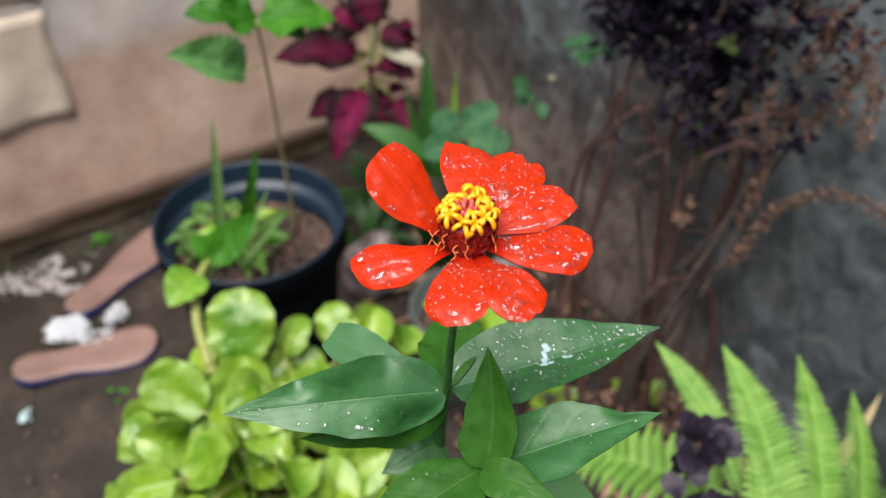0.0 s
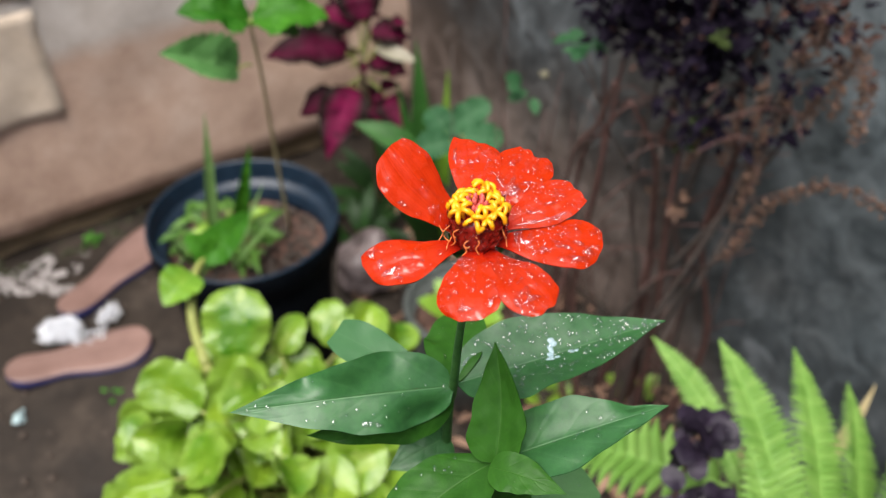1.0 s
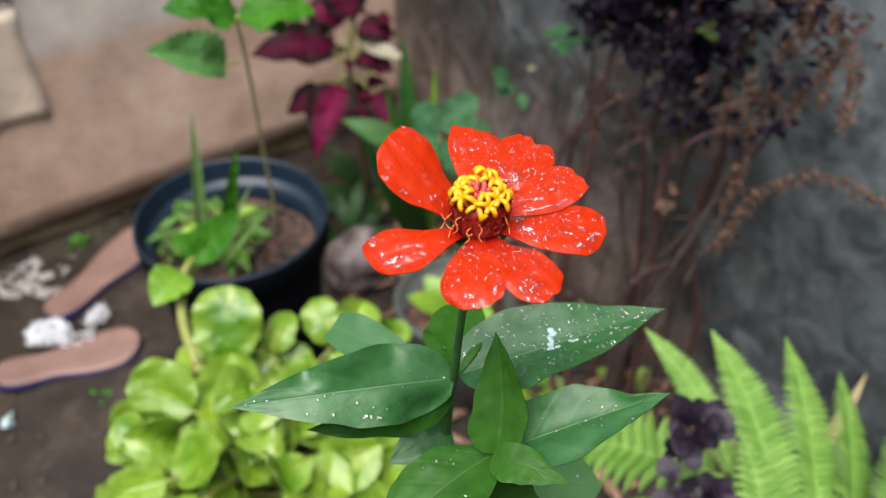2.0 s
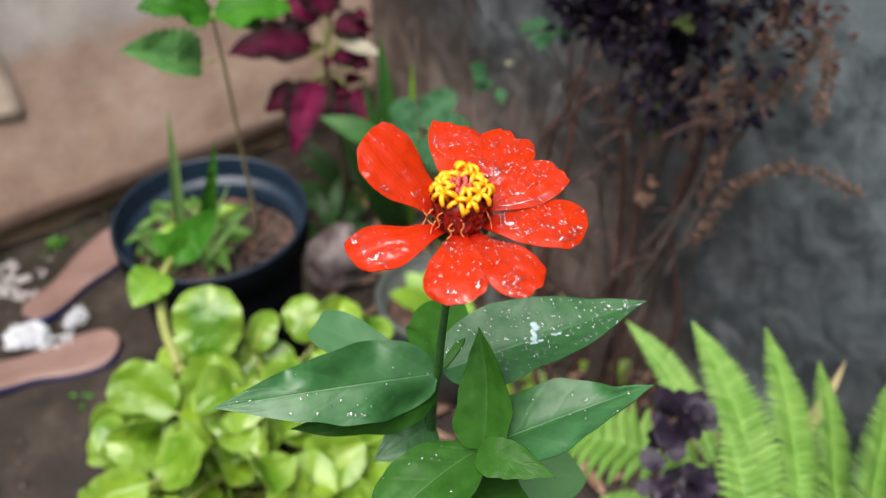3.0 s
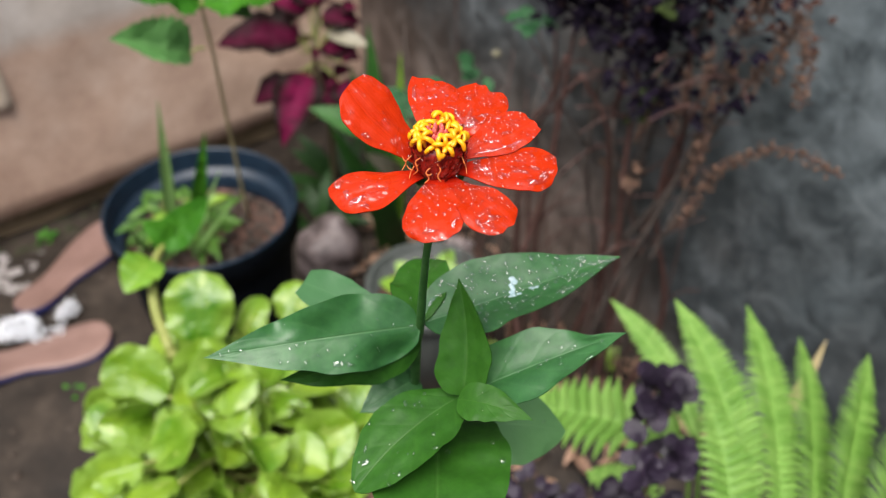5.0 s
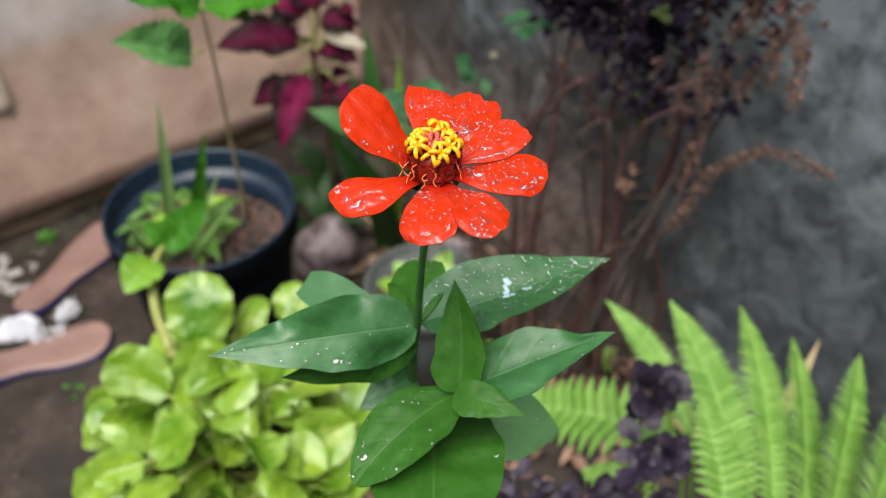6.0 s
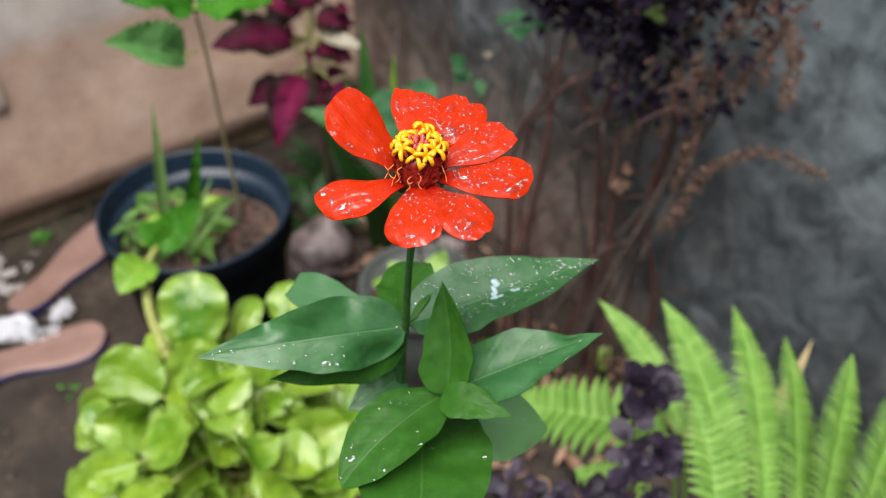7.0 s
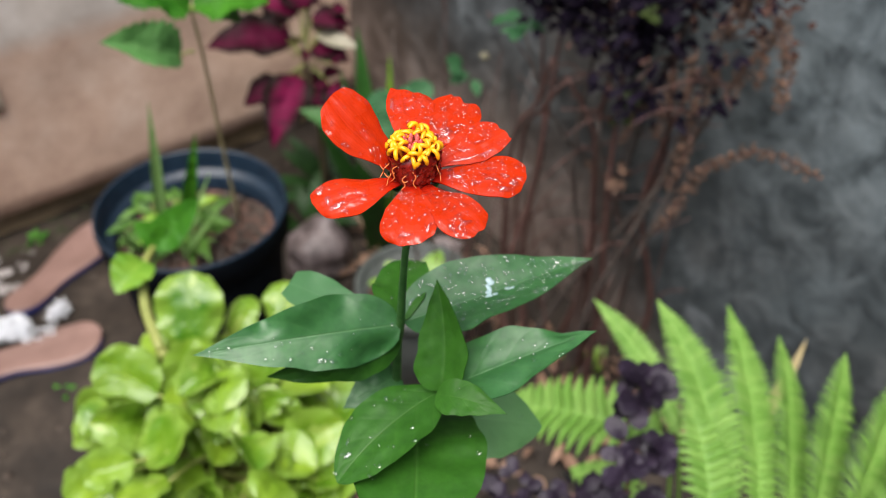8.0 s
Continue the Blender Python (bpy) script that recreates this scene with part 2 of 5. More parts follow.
M_MOSS = surface("moss", [(0.3, (0.016, 0.016, 0.008)), (0.7, (0.050, 0.052, 0.022))], 90.0, 500.0, (0.8, 1.0), 0.8, 0.004)
M_PLINTH = surface("damp_wall_foot", [(0.3, (0.15, 0.108, 0.060)), (0.7, (0.33, 0.245, 0.145))], 25.0, 300.0, (0.7, 1.0), 0.6, 0.005)
M_GROUND = surface("wet_earth", [(0.30, (0.005, 0.0035, 0.0024)), (0.5, (0.020, 0.0143, 0.010)), (0.70, (0.058, 0.044, 0.033))], 11.0, 60.0, (0.45, 0.9), 0.6, 0.010, spec=0.35)
M_BLOCK = surface("sandstone", [(0.25, (0.50, 0.40, 0.30)), (0.5, (0.75, 0.63, 0.50)), (0.78, (0.86, 0.78, 0.67))], 9.0, 110.0, (0.65, 0.9), 0.5, 0.005)
M_GREYBLOCK = surface("grey_render", [(0.25, (0.44, 0.385, 0.33)), (0.5, (0.60, 0.535, 0.475)), (0.78, (0.74, 0.68, 0.62))], 8.0, 110.0, (0.6, 0.9), 0.4, 0.004)


def render_mat():
    """Tan render that has weathered to grey above an uneven line."""
    m, nt, nodes, links, p = node_mat("weathered_render")
    big, mid, fine = noise_node(nt, 4.0, 6.0, 0.65), noise_node(nt, 16.0, 5.0, 0.65), noise_node(nt, 110.0)
    fac = calc(nt, "ADD", calc(nt, "MULTIPLY", big, 0.5), calc(nt, "ADD", calc(nt, "MULTIPLY", mid, 0.32), calc(nt, "MULTIPLY", fine, 0.18)))
    tan = ramp(nt, fac, [(0.30, (0.38, 0.25, 0.185)), (0.5, (0.57, 0.405, 0.31)), (0.70, (0.73, 0.58, 0.475))])
    grey = ramp(nt, fac, [(0.30, (0.36, 0.315, 0.27)), (0.5, (0.53, 0.475, 0.425)), (0.70, (0.69, 0.64, 0.59))])
    tc = nodes.new("ShaderNodeTexCoord")
    sep = nodes.new("ShaderNodeSeparateXYZ")
    links.new(tc.outputs["Object"], sep.inputs[0])
    line = calc(nt, "ADD", sep.outputs["Z"], calc(nt, "MULTIPLY", calc(nt, "SUBTRACT", big, 0.5), 0.10))
    col = mix_col(nt, ramp(nt, line, [(0.355, (0, 0, 0)), (0.395, (1, 1, 1))]), tan, grey)
    damp = ramp(nt, calc(nt, "ADD", sep.outputs["Z"], calc(nt, "MULTIPLY", mid, 0.03)), [(0.060, (0.5, 0.5, 0.5)), (0.080, (0, 0, 0))])
    col = mix_col(nt, damp, col, (0.16, 0.125, 0.075))
    links.new(col, p.inputs["Base Color"])
    p.inputs["Roughness"].default_value = 0.8
    links.new(bump(nt, fac, 0.45, 0.005), p.inputs["Normal"])
    return m


M_RENDER = render_mat()


def concrete_mat():
    m, nt, nodes, links, p = node_mat("stained_concrete")
    cloud, blot, fine = noise_node(nt, 2.6, 7.0, 0.68, dist=0.6), noise_node(nt, 17.0, 6.0, 0.72, dist=0.5), noise_node(nt, 120.0)
    fac = calc(nt, "ADD", calc(nt, "MULTIPLY", cloud, 0.48), calc(nt, "MULTIPLY", blot, 0.52))
    col = ramp(nt, fac, [(0.40, (0.011, 0.014, 0.0165)), (0.47, (0.032, 0.041, 0.047)), (0.53, (0.075, 0.090, 0.098)), (0.62, (0.18, 0.205, 0.22))])
    rust = noise_node(nt, 1.7, 4.0, 0.6)
    col = mix_col(nt, ramp(nt, rust, [(0.48, (0, 0, 0)), (0.62, (0.7, 0.7, 0.7))]), col, ramp(nt, blot, [(0.38, (0.018, 0.014, 0.012)), (0.62, (0.085, 0.066, 0.054))]))
    col = mix_col(nt, calc(nt, "MULTIPLY", fine, 0.3), col, (0.035, 0.036, 0.035))
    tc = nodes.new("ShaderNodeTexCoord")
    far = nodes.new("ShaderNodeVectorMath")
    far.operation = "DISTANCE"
    # Paler blue-grey around one point of the face.
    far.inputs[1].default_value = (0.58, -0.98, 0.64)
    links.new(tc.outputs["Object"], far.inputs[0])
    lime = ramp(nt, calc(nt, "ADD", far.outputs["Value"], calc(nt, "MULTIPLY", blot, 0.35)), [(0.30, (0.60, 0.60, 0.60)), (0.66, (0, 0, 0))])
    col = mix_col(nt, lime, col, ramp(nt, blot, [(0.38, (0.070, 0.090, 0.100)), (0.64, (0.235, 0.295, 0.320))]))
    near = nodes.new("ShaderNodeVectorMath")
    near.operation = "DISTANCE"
    # Dark brown around a point close to the corner, fading outwards.
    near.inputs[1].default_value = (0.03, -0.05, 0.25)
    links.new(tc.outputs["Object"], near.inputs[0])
    corner_brown = ramp(nt, calc(nt, "ADD", near.outputs["Value"], calc(nt, "MULTIPLY", cloud, 0.3)), [(0.22, (0.85, 0.85, 0.85)), (0.52, (0, 0, 0))])
    col = mix_col(nt, corner_brown, col, ramp(nt, blot, [(0.38, (0.020, 0.016, 0.013)), (0.62, (0.060, 0.047, 0.040))]))
    sep = nodes.new("ShaderNodeSeparateXYZ")
    links.new(tc.outputs["Object"], sep.inputs[0])
    along = nodes.new("ShaderNodeVectorMath")
    along.operation = "LENGTH"
    links.new(tc.outputs["Object"], along.inputs[0])
    off = calc(nt, "MAXIMUM", calc(nt, "SUBTRACT", along.outputs["Value"], 0.78), 0.0)
    splash = ramp(nt, calc(nt, "ADD", calc(nt, "ADD", sep.outputs["Z"], off), calc(nt, "MULTIPLY", cloud, 0.30)), [(0.28, (0.9, 0.9, 0.9)), (0.50, (0, 0, 0))])
    col = mix_col(nt, splash, col, ramp(nt, blot, [(0.36, (0.095, 0.072, 0.061)), (0.62, (0.26, 0.205, 0.176))]))
    links.new(col, p.inputs["Base Color"])
    links.new(ramp(nt, blot, [(0.35, (0.35, 0.35, 0.35)), (0.65, (0.8, 0.8, 0.8))]), p.inputs["Roughness"])
    links.new(bump(nt, calc(nt, "ADD", blot, calc(nt, "MULTIPLY", fine, 0.3)), 0.5, 0.004), p.inputs["Normal"])
    return m


M_CONCRETE = concrete_mat()


def water_mat(name, gloss_at_front):
    """Clear water: what lies beneath shows through, and the sky glints on it."""
    m, nt, nodes, links, p = node_mat(name)
    fr = nodes.new("ShaderNodeLayerWeight")
    fr.inputs["Blend"].default_value = 0.5
    shine = calc(nt, "ADD", gloss_at_front, calc(nt, "MULTIPLY", calc(nt, "POWER", fr.outputs["Facing"], 4.0), 0.40))
    clear = nodes.new("ShaderNodeBsdfTransparent")
    gloss = nodes.new("ShaderNodeBsdfGlossy")
    gloss.inputs["Roughness"].default_value = 0.08
    mx = nodes.new("ShaderNodeMixShader")
    links.new(shine, mx.inputs[0])
    links.new(clear.outputs[0], mx.inputs[1])
    links.new(gloss.outputs[0], mx.inputs[2])
    links.new(mx.outputs[0], nodes["Material Output"].inputs["Surface"])
    return m


M_WATER = water_mat("pooled_water", 0.17)
M_DEW = water_mat("leaf_dew", 0.10)
M_BEAD = water_mat("water_bead", 0.045)
M_SPATTER = plain("bluish_spatter", (0.22, 0.36, 0.37), (0.52, 0.64, 0.66), 0.25, 500.0)


# ---- builders ----
def thing(name, at, label, category, group="", kind=""):
    ob = new(name)
    ob.location = at
    ob.empty_display_size = 0.02
    return tagged(ob, label, category, group, kind)


def part(name, bm, material, parent, label=""):
    """Links a bmesh, in world metres, as one mesh under a thing or a part."""
    root = parent
    while root is not None and root.parent is not None:
        root = root.parent
    if root is not None:
        bm.transform(Matrix.Translation(-Vector(root.location)))
    me = bpy.data.meshes.new(name)
    bm.to_mesh(me)
    bm.free()
    me.polygons.foreach_set("use_smooth", [True] * len(me.polygons))
    me.materials.append(material)
    ob = new(name, me)
    ob.parent = parent
    if label:
        tagged(ob, label)
    return ob


def ease(t):
    t = min(1.0, max(0.0, t))
    return t * t * (3 - 2 * t)


def lance(t):
    """Outline of a lance-shaped leaf, broadest below its middle."""
    return 0.03 * (1 - t) + 0.97 * t ** 0.5 * (1 - t) ** 1.15 / 0.379


def oval(t):
    return max(0.0, math.sin(math.pi * min(1.0, t ** 0.9))) ** 0.62 + 0.02


def ovate(t):
    return 0.03 * (1 - t) + 0.97 * t ** 0.48 * (1 - t) ** 0.82 / 0.449


def pointed(t):
    """A broad leaf that narrows to a drawn-out tip."""
    return 0.03 * (1 - t) + t ** 0.55 * (1 - t) ** 1.0 / 0.4745


def heart(t):
    return (0.25 + 0.75 * ease(t / 0.25)) * max(0.0, 1 - t ** 2.2) ** 0.8 + 0.01


def round_leaf(t):
    return math.sqrt(max(0.0, 1 - (2 * t - 1) ** 2)) ** 0.85 + 0.03


def pinna_outline(t):
    return min(1.0, 0.7 + 1.5 * t) * (1 - max(0.0, (t - 0.25) / 0.75) ** 1.5) + 0.03


def strap(t):
    return min(1.0, 0.5 + 2 * t) * (1 - max(0.0, (t - 0.45) / 0.55) ** 1.6) + 0.01


def petal_outline(t):
    return (0.20 + 0.80 * ease(t / 0.74) ** 0.9) * (1 - 0.34 * max(0.0, (t - 0.74) / 0.26) ** 2.2)


class Blade:
    """A leaf or petal from its base to its tip: an outline, an arch, a fold along the rib and a rippled edge."""

    def __init__(self, base, tip, up, width, outline, arch=0.0, fold=0.1, ripple=0.0, waves=4.0, phase=0.0, tilt=0.0, notch=0.0, blunt=0.0, furrow=0.0, tooth=0.0, teeth=14, sweep=0.0, curl=0.0, droop=0.0, skew=0.0, scallop=0.0, warp=None, wobble=0.0):
        self.base = Vector(base)
        d = Vector(tip) - self.base
        self.length = d.length
        self.y = d.normalized()
        z = Vector(up)
        z = (z - z.dot(self.y) * self.y).normalized()
        z = Matrix.Rotation(radians(tilt), 3, self.y) @ z
        self.z, self.x = z, self.y.cross(z)
        self.width, self.outline, self.arch, self.fold = width, outline, arch, fold
        self.ripple, self.waves, self.phase, self.notch, self.blunt, self.furrow = ripple, waves, phase, notch, blunt, furrow
        self.tooth, self.teeth, self.sweep, self.curl, self.droop = tooth, teeth, sweep, curl, droop
        self.skew, self.scallop, self.warp, self.wobble = skew, scallop, warp, wobble

    def at(self, t, s):
        n = self.length
        w = 0.5 * self.width * self.outline(t)
        if self.tooth:
            w *= 1 - self.tooth * ((t * self.teeth) % 1.0)
        lift = 0.0
        if self.wobble:
            w *= 1 + self.wobble * noise.noise(Vector((t * 6.5, 3.0 if s > 0 else -3.0, self.phase)))
            lift = self.wobble * w * abs(s) * noise.noise(Vector((t * 7.5, s * 1.5, self.phase + 5.0)))
        x = s * w + self.sweep * n * 4 * t * (1 - t)
        y = n * t - self.blunt * n * t ** 6 * s * s - self.notch * n * t ** 8 * math.exp(-(s / 0.3) ** 2)
        y += n * (self.skew * t ** 5 * s + self.scallop * t ** 10 * math.sin(s * 6.5 + self.phase))
        z = self.arch * n * 4 * t * (1 - t) + self.fold * abs(s) * w - self.curl * s * s * w - self.droop * n * t ** 4
        z += self.ripple * n * math.sin(self.waves * 2 * math.pi * t + self.phase + (0.9 if s > 0 else 0.0)) * abs(s) ** 1.5 * math.sin(math.pi * t)
        z += self.furrow * math.sin(s * 11.0) * ease(t * 2) * w
        z += lift
        if self.warp:
            z += n * self.warp(t, s)
        return self.base + self.x * x + self.y * y + self.z * z

    def normal(self, t, s):
        e = 0.01
        t = min(0.98, max(0.02, t))
        n = (self.at(t, s + e) - self.at(t, s - e)).cross(self.at(t + e, s) - self.at(t - e, s))
        return n.normalized()

    def mesh(self, nu=14, nv=6, thick=0.0, bm=None):
        bm = bm or bmesh.new()
        uv = bm.loops.layers.uv.verify()
        rows = []
        for i in range(nu + 1):
            rows.append([bm.verts.new(self.at(i / nu, 2 * j / nv - 1)) for j in range(nv + 1)])
        layers = [rows]
        if thick:
            low = []
            for i in range(nu + 1):
                low.append([])
                for j in range(nv + 1):
                    t, s = i / nu, 2 * j / nv - 1
                    low[-1].append(bm.verts.new(self.at(t, s) - self.normal(t, s) * thick))
            layers.append(low)
        for k, grid in enumerate(layers):
            for i in range(nu):
                for j in range(nv):
                    ids = [(i, j), (i, j + 1), (i + 1, j + 1), (i + 1, j)]
                    if k:
                        ids.reverse()
                    f = bm.faces.new([grid[a][b] for a, b in ids])
                    for lp, (a, b) in zip(f.loops, ids):
                        lp[uv].uv = (b / nv, a / nu)
        if thick:
            ring = [(0, j) for j in range(nv)] + [(i, nv) for i in range(nu)] + [(nu, j) for j in range(nv, 0, -1)] + [(i, 0) for i in range(nu, 0, -1)]
            for (a, b), (c, d) in zip(ring, ring[1:] + ring[:1]):
                f = bm.faces.new((rows[a][b], low[a][b], low[c][d], rows[c][d]))
                for e in f.edges:
                    e.smooth = False
                for lp, (p, q) in zip(f.loops, ((a, b), (a, b), (c, d), (c, d))):
                    lp[uv].uv = (q / nv, p / nu)
        return bm


def tube(points, radii, sides=8, bm=None, steps=6):
    """A round, tapered stem through a few places, smoothed between them."""
    bm = bm or bmesh.new()
    pts = [Vector(p) for p in points]
    if isinstance(radii, (int, float)):
        radii = [radii] * len(pts)
    if len(pts) == 2:
        steps = 3
    ext = [2 * pts[0] - pts[1], *pts, 2 * pts[-1] - pts[-2]]
    line, rad = [], []
    for k in range(len(pts) - 1):
        a, b, c, d = ext[k:k + 4]
        for i in range(steps + (k == len(pts) - 2)):
            t = i / steps
            line.append(0.5 * (2 * b + (c - a) * t + (2 * a - 5 * b + 4 * c - d) * t * t + (3 * b - a - 3 * c + d) * t ** 3))
            rad.append(radii[k] * (1 - t) + radii[k + 1] * t)
    ref = Vector((0.31, 0.17, 0.93))
    rings = []
    for i, p in enumerate(line):
        d = (line[min(i + 1, len(line) - 1)] - line[max(i - 1, 0)]).normalized()
        if abs(d.dot(ref)) > 0.95:
            ref = Vector((0.9, 0.3, 0.1))
        u = d.cross(ref).normalized()
        v = d.cross(u)
        rings.append([bm.verts.new(p + rad[i] * (math.cos(a) * u + math.sin(a) * v)) for a in (2 * math.pi * k / sides for k in range(sides))])
    for a, b in zip(rings, rings[1:]):
        for k in range(sides):
            bm.faces.new((a[k], a[(k + 1) % sides], b[(k + 1) % sides], b[k]))
    bm.faces.new(rings[0][::-1])
    bm.faces.new(rings[-1])
    return bm


def lathe(profile, at, sides=48, bm=None, close=True):
    """A turned body from (radius, height) pairs."""
    bm = bm or bmesh.new()
    o = Vector(at)
    rings = []
    for r, h in profile:
        rings.append([bm.verts.new(o + Vector((r * math.cos(a), r * math.sin(a), h))) for a in (2 * math.pi * k / sides for k in range(sides))])
    for a, b in zip(rings, rings[1:]):
        for k in range(sides):
            bm.faces.new((a[k], a[(k + 1) % sides], b[(k + 1) % sides], b[k]))
    if close:
        bm.faces.new(rings[0][::-1])
        bm.faces.new(rings[-1])
    return bm


BALLS = {}


def ball(sub):
    """Vertices and faces of a unit ball, worked out once for each fineness."""
    if sub not in BALLS:
        tmp = bmesh.new()
        bmesh.ops.create_icosphere(tmp, subdivisions=sub, radius=1.0)
        tmp.verts.index_update()
        BALLS[sub] = ([v.co.copy() for v in tmp.verts], [[v.index for v in f.verts] for f in tmp.faces])
        tmp.free()
    return BALLS[sub]


def lump(at, size, turn=None, rough=0.15, seed=0.0, bm=None, sub=2, flat=0.0):
    """A small uneven ball: stone, crumb, droplet."""
    bm = bm or bmesh.new()
    cos, faces = ball(sub)
    m = Matrix.Translation(at) @ (turn.to_4x4() if turn else Matrix.Identity(4)) @ Matrix.Diagonal((*size, 1.0))
    shift = Vector((seed, seed * 1.7, -seed))
    made = []
    for co in cos:
        c = co * (1 + rough * noise.noise(co * 1.3 + shift) * 2)
        if flat and c.z < -flat:
            c.z = -flat
        made.append(bm.verts.new(m @ c))
    for f in faces:
        bm.faces.new([made[k] for k in f])
    return bm


def frame_of(normal):
    z = normal.normalized()
    x = z.cross(Vector((0.2, 0.9, 0.3))).normalized()
    return Matrix((x, z.cross(x), z)).transposed()


def facing(blade, t, s):
    n = blade.normal(t, s)
    return n if n.dot(blade.z) > 0 else -n


def droplets(blade, count, rng, small, large, parent, s_lim=0.85, t_lo=0.1, t_hi=0.95, stretch=1.4, power=1.8, material=None):
    """Fine beads of rain on a blade, too many to count, joined into one part."""
    bm = bmesh.new()
    for _ in range(count):
        t, s = rng.uniform(t_lo, t_hi), rng.uniform(-s_lim, s_lim)
        r = small + (large - small) * rng.random() ** power
        n = facing(blade, t, s)
        lump(blade.at(t, s) + n * r * 0.12, (r * rng.uniform(0.8, stretch), r, r * 0.62), Matrix.Rotation(rng.uniform(-1.6, 1.6), 3, n) @ frame_of(n), 0.12 if stretch < 1.6 else 0.24, rng.random() * 9, bm, 2 if r > 0.00035 else 1)
    ob = part("rain_beading", bm, material or M_BEAD, parent, "clear beads of rain water")
    return tagged(ob, kind="stuff")


def puddle(blade, t, s, long, wide, lean, seed, bm, high=0.0007, rings=6, sides=20):
    """A thin, uneven film of water that follows a blade's surface; long and wide are half sizes in metres."""
    ca, sa = math.cos(radians(lean)), math.sin(radians(lean))
    half = max(0.001, 0.5 * blade.width * blade.outline(t))

    def spot(q, a):
        r = q * (1 + 0.55 * noise.noise(Vector((math.cos(a) * 1.3 + seed, math.sin(a) * 1.3, seed * 0.7))))
        u, v = math.cos(a) * r * long, math.sin(a) * r * wide
        tt = min(0.985, t + (u * ca - v * sa) / blade.length)
        ss = max(-0.97, min(0.97, s + (u * sa + v * ca) / half))
        h = high * math.sqrt(max(0.0, 1 - q * q)) * (1 + 0.8 * noise.noise(Vector((u * 1500, v * 1500, seed)))) - 0.00006 * q
        return bm.verts.new(blade.at(tt, ss) + facing(blade, tt, ss) * h)

    grid = [[spot(k / rings, 2 * math.pi * j / sides) for j in range(sides)] for k in range(1, rings + 1)]
    mid = spot(0.0, 0.0)
    for j in range(sides):
        i = (j + 1) % sides
        bm.faces.new((mid, grid[0][j], grid[0][i]))
        for p, q in zip(grid, grid[1:]):
            bm.faces.new((p[j], q[j], q[i], p[i]))
    return bm


# ---- the setting ----
CORNER = Vector((-0.06, 1.72, 0.0))
ALONG_1, OUT_1 = Vector((-0.848, -0.530, 0.0)), Vector((0.530, -0.848, 0.0))
ALONG_2, OUT_2 = Vector((0.504, -0.864, 0.0)), Vector((-0.864, -0.504, 0.0))


def spread(lo, hi, near, step, grow=1.5):
    """Grid lines, close together round the middle and ever wider outwards."""
    a = list(np.arange(near[0], near[1] + 1e-6, step))
    d = step
    while a[-1] < hi:
        d *= grow
        a.append(a[-1] + d)
    d = step
    while a[0] > lo:
        d *= grow
        a.insert(0, a[0] - d)
    return a


def make_ground():
    xs, ys = spread(-900, 900, (-1.3, 1.0), 0.025), spread(-900, 900, (0.3, 1.9), 0.025)
    bm = bmesh.new()
    grid = []
    for x in xs:
        col = []
        for y in ys:
            near = math.exp(-((x / 3) ** 2 + ((y - 1) / 3) ** 2))
            z = 0.010 * noise.noise(Vector((x * 3, y * 3, 0.4))) + 0.004 * noise.noise(Vector((x * 14, y * 14, 3.1))) + 0.002 * noise.noise(Vector((x * 40, y * 40, 7.0)))
            col.append(bm.verts.new((x, y, z * near)))
        grid.append(col)
    for i in range(len(xs) - 1):
        for j in range(len(ys) - 1):
            bm.faces.new((grid[i][j], grid[i + 1][j], grid[i + 1][j + 1], grid[i][j + 1]))
    ob = part("ground", bm, M_GROUND, None)
    return tagged(ob, "bare wet brown earth of a garden corner", "ground", kind="structure")


def panel(along, out, u0, u1, z0, z1, back, front, soft=0.012, wobble=0.004, cell=0.03, seed=0.0, bm=None):
    """A block or a coat of render on a wall: an uneven face with worn, rounded edges."""
    bm = bm or bmesh.new()
    nu, nz = max(4, int((u1 - u0) / cell)), max(4, int((z1 - z0) / cell))
    nu, nz = min(nu, 90), min(nz, 60)

    def lines(a, b, n):
        e = min(soft, (b - a) / 4)
        return [a, a + 0.12 * e, a + 0.4 * e, *[a + e + (b - a - 2 * e) * k / n for k in range(n + 1)], b - 0.4 * e, b - 0.12 * e, b]

    us, zs = lines(u0, u1, nu), lines(z0, z1, nz)
    grid = []
    for u in us:
        row = []
        for z in zs:
            e = min(u - u0, u1 - u, z - z0, z1 - z) / soft
            k = math.sqrt(max(0.0, 1 - (1 - min(1.0, e)) ** 2))
            w = wobble * (noise.noise(Vector((u * 9, z * 9, seed))) + 0.5 * noise.noise(Vector((u * 30, z * 30, seed + 5))))
            d = back + (front - back) * k + w * k
            sh = 0.006 * noise.noise(Vector((u * 12, z * 12, seed + 9))) if e < 1 else 0.0
            row.append(bm.verts.new(CORNER + along * (u + sh) + out * d + Vector((0, 0, z + sh))))
        grid.append(row)
    for i in range(len(us) - 1):
        for j in range(len(zs) - 1):
            bm.faces.new((grid[i][j], grid[i + 1][j], grid[i + 1][j + 1], grid[i][j + 1]))
    bmesh.ops.recalc_face_normals(bm, faces=bm.faces)
    if bm.faces[:][len(bm.faces) // 2].normal.dot(out) < 0:
        bmesh.ops.reverse_faces(bm, faces=bm.faces[:])
    return bm


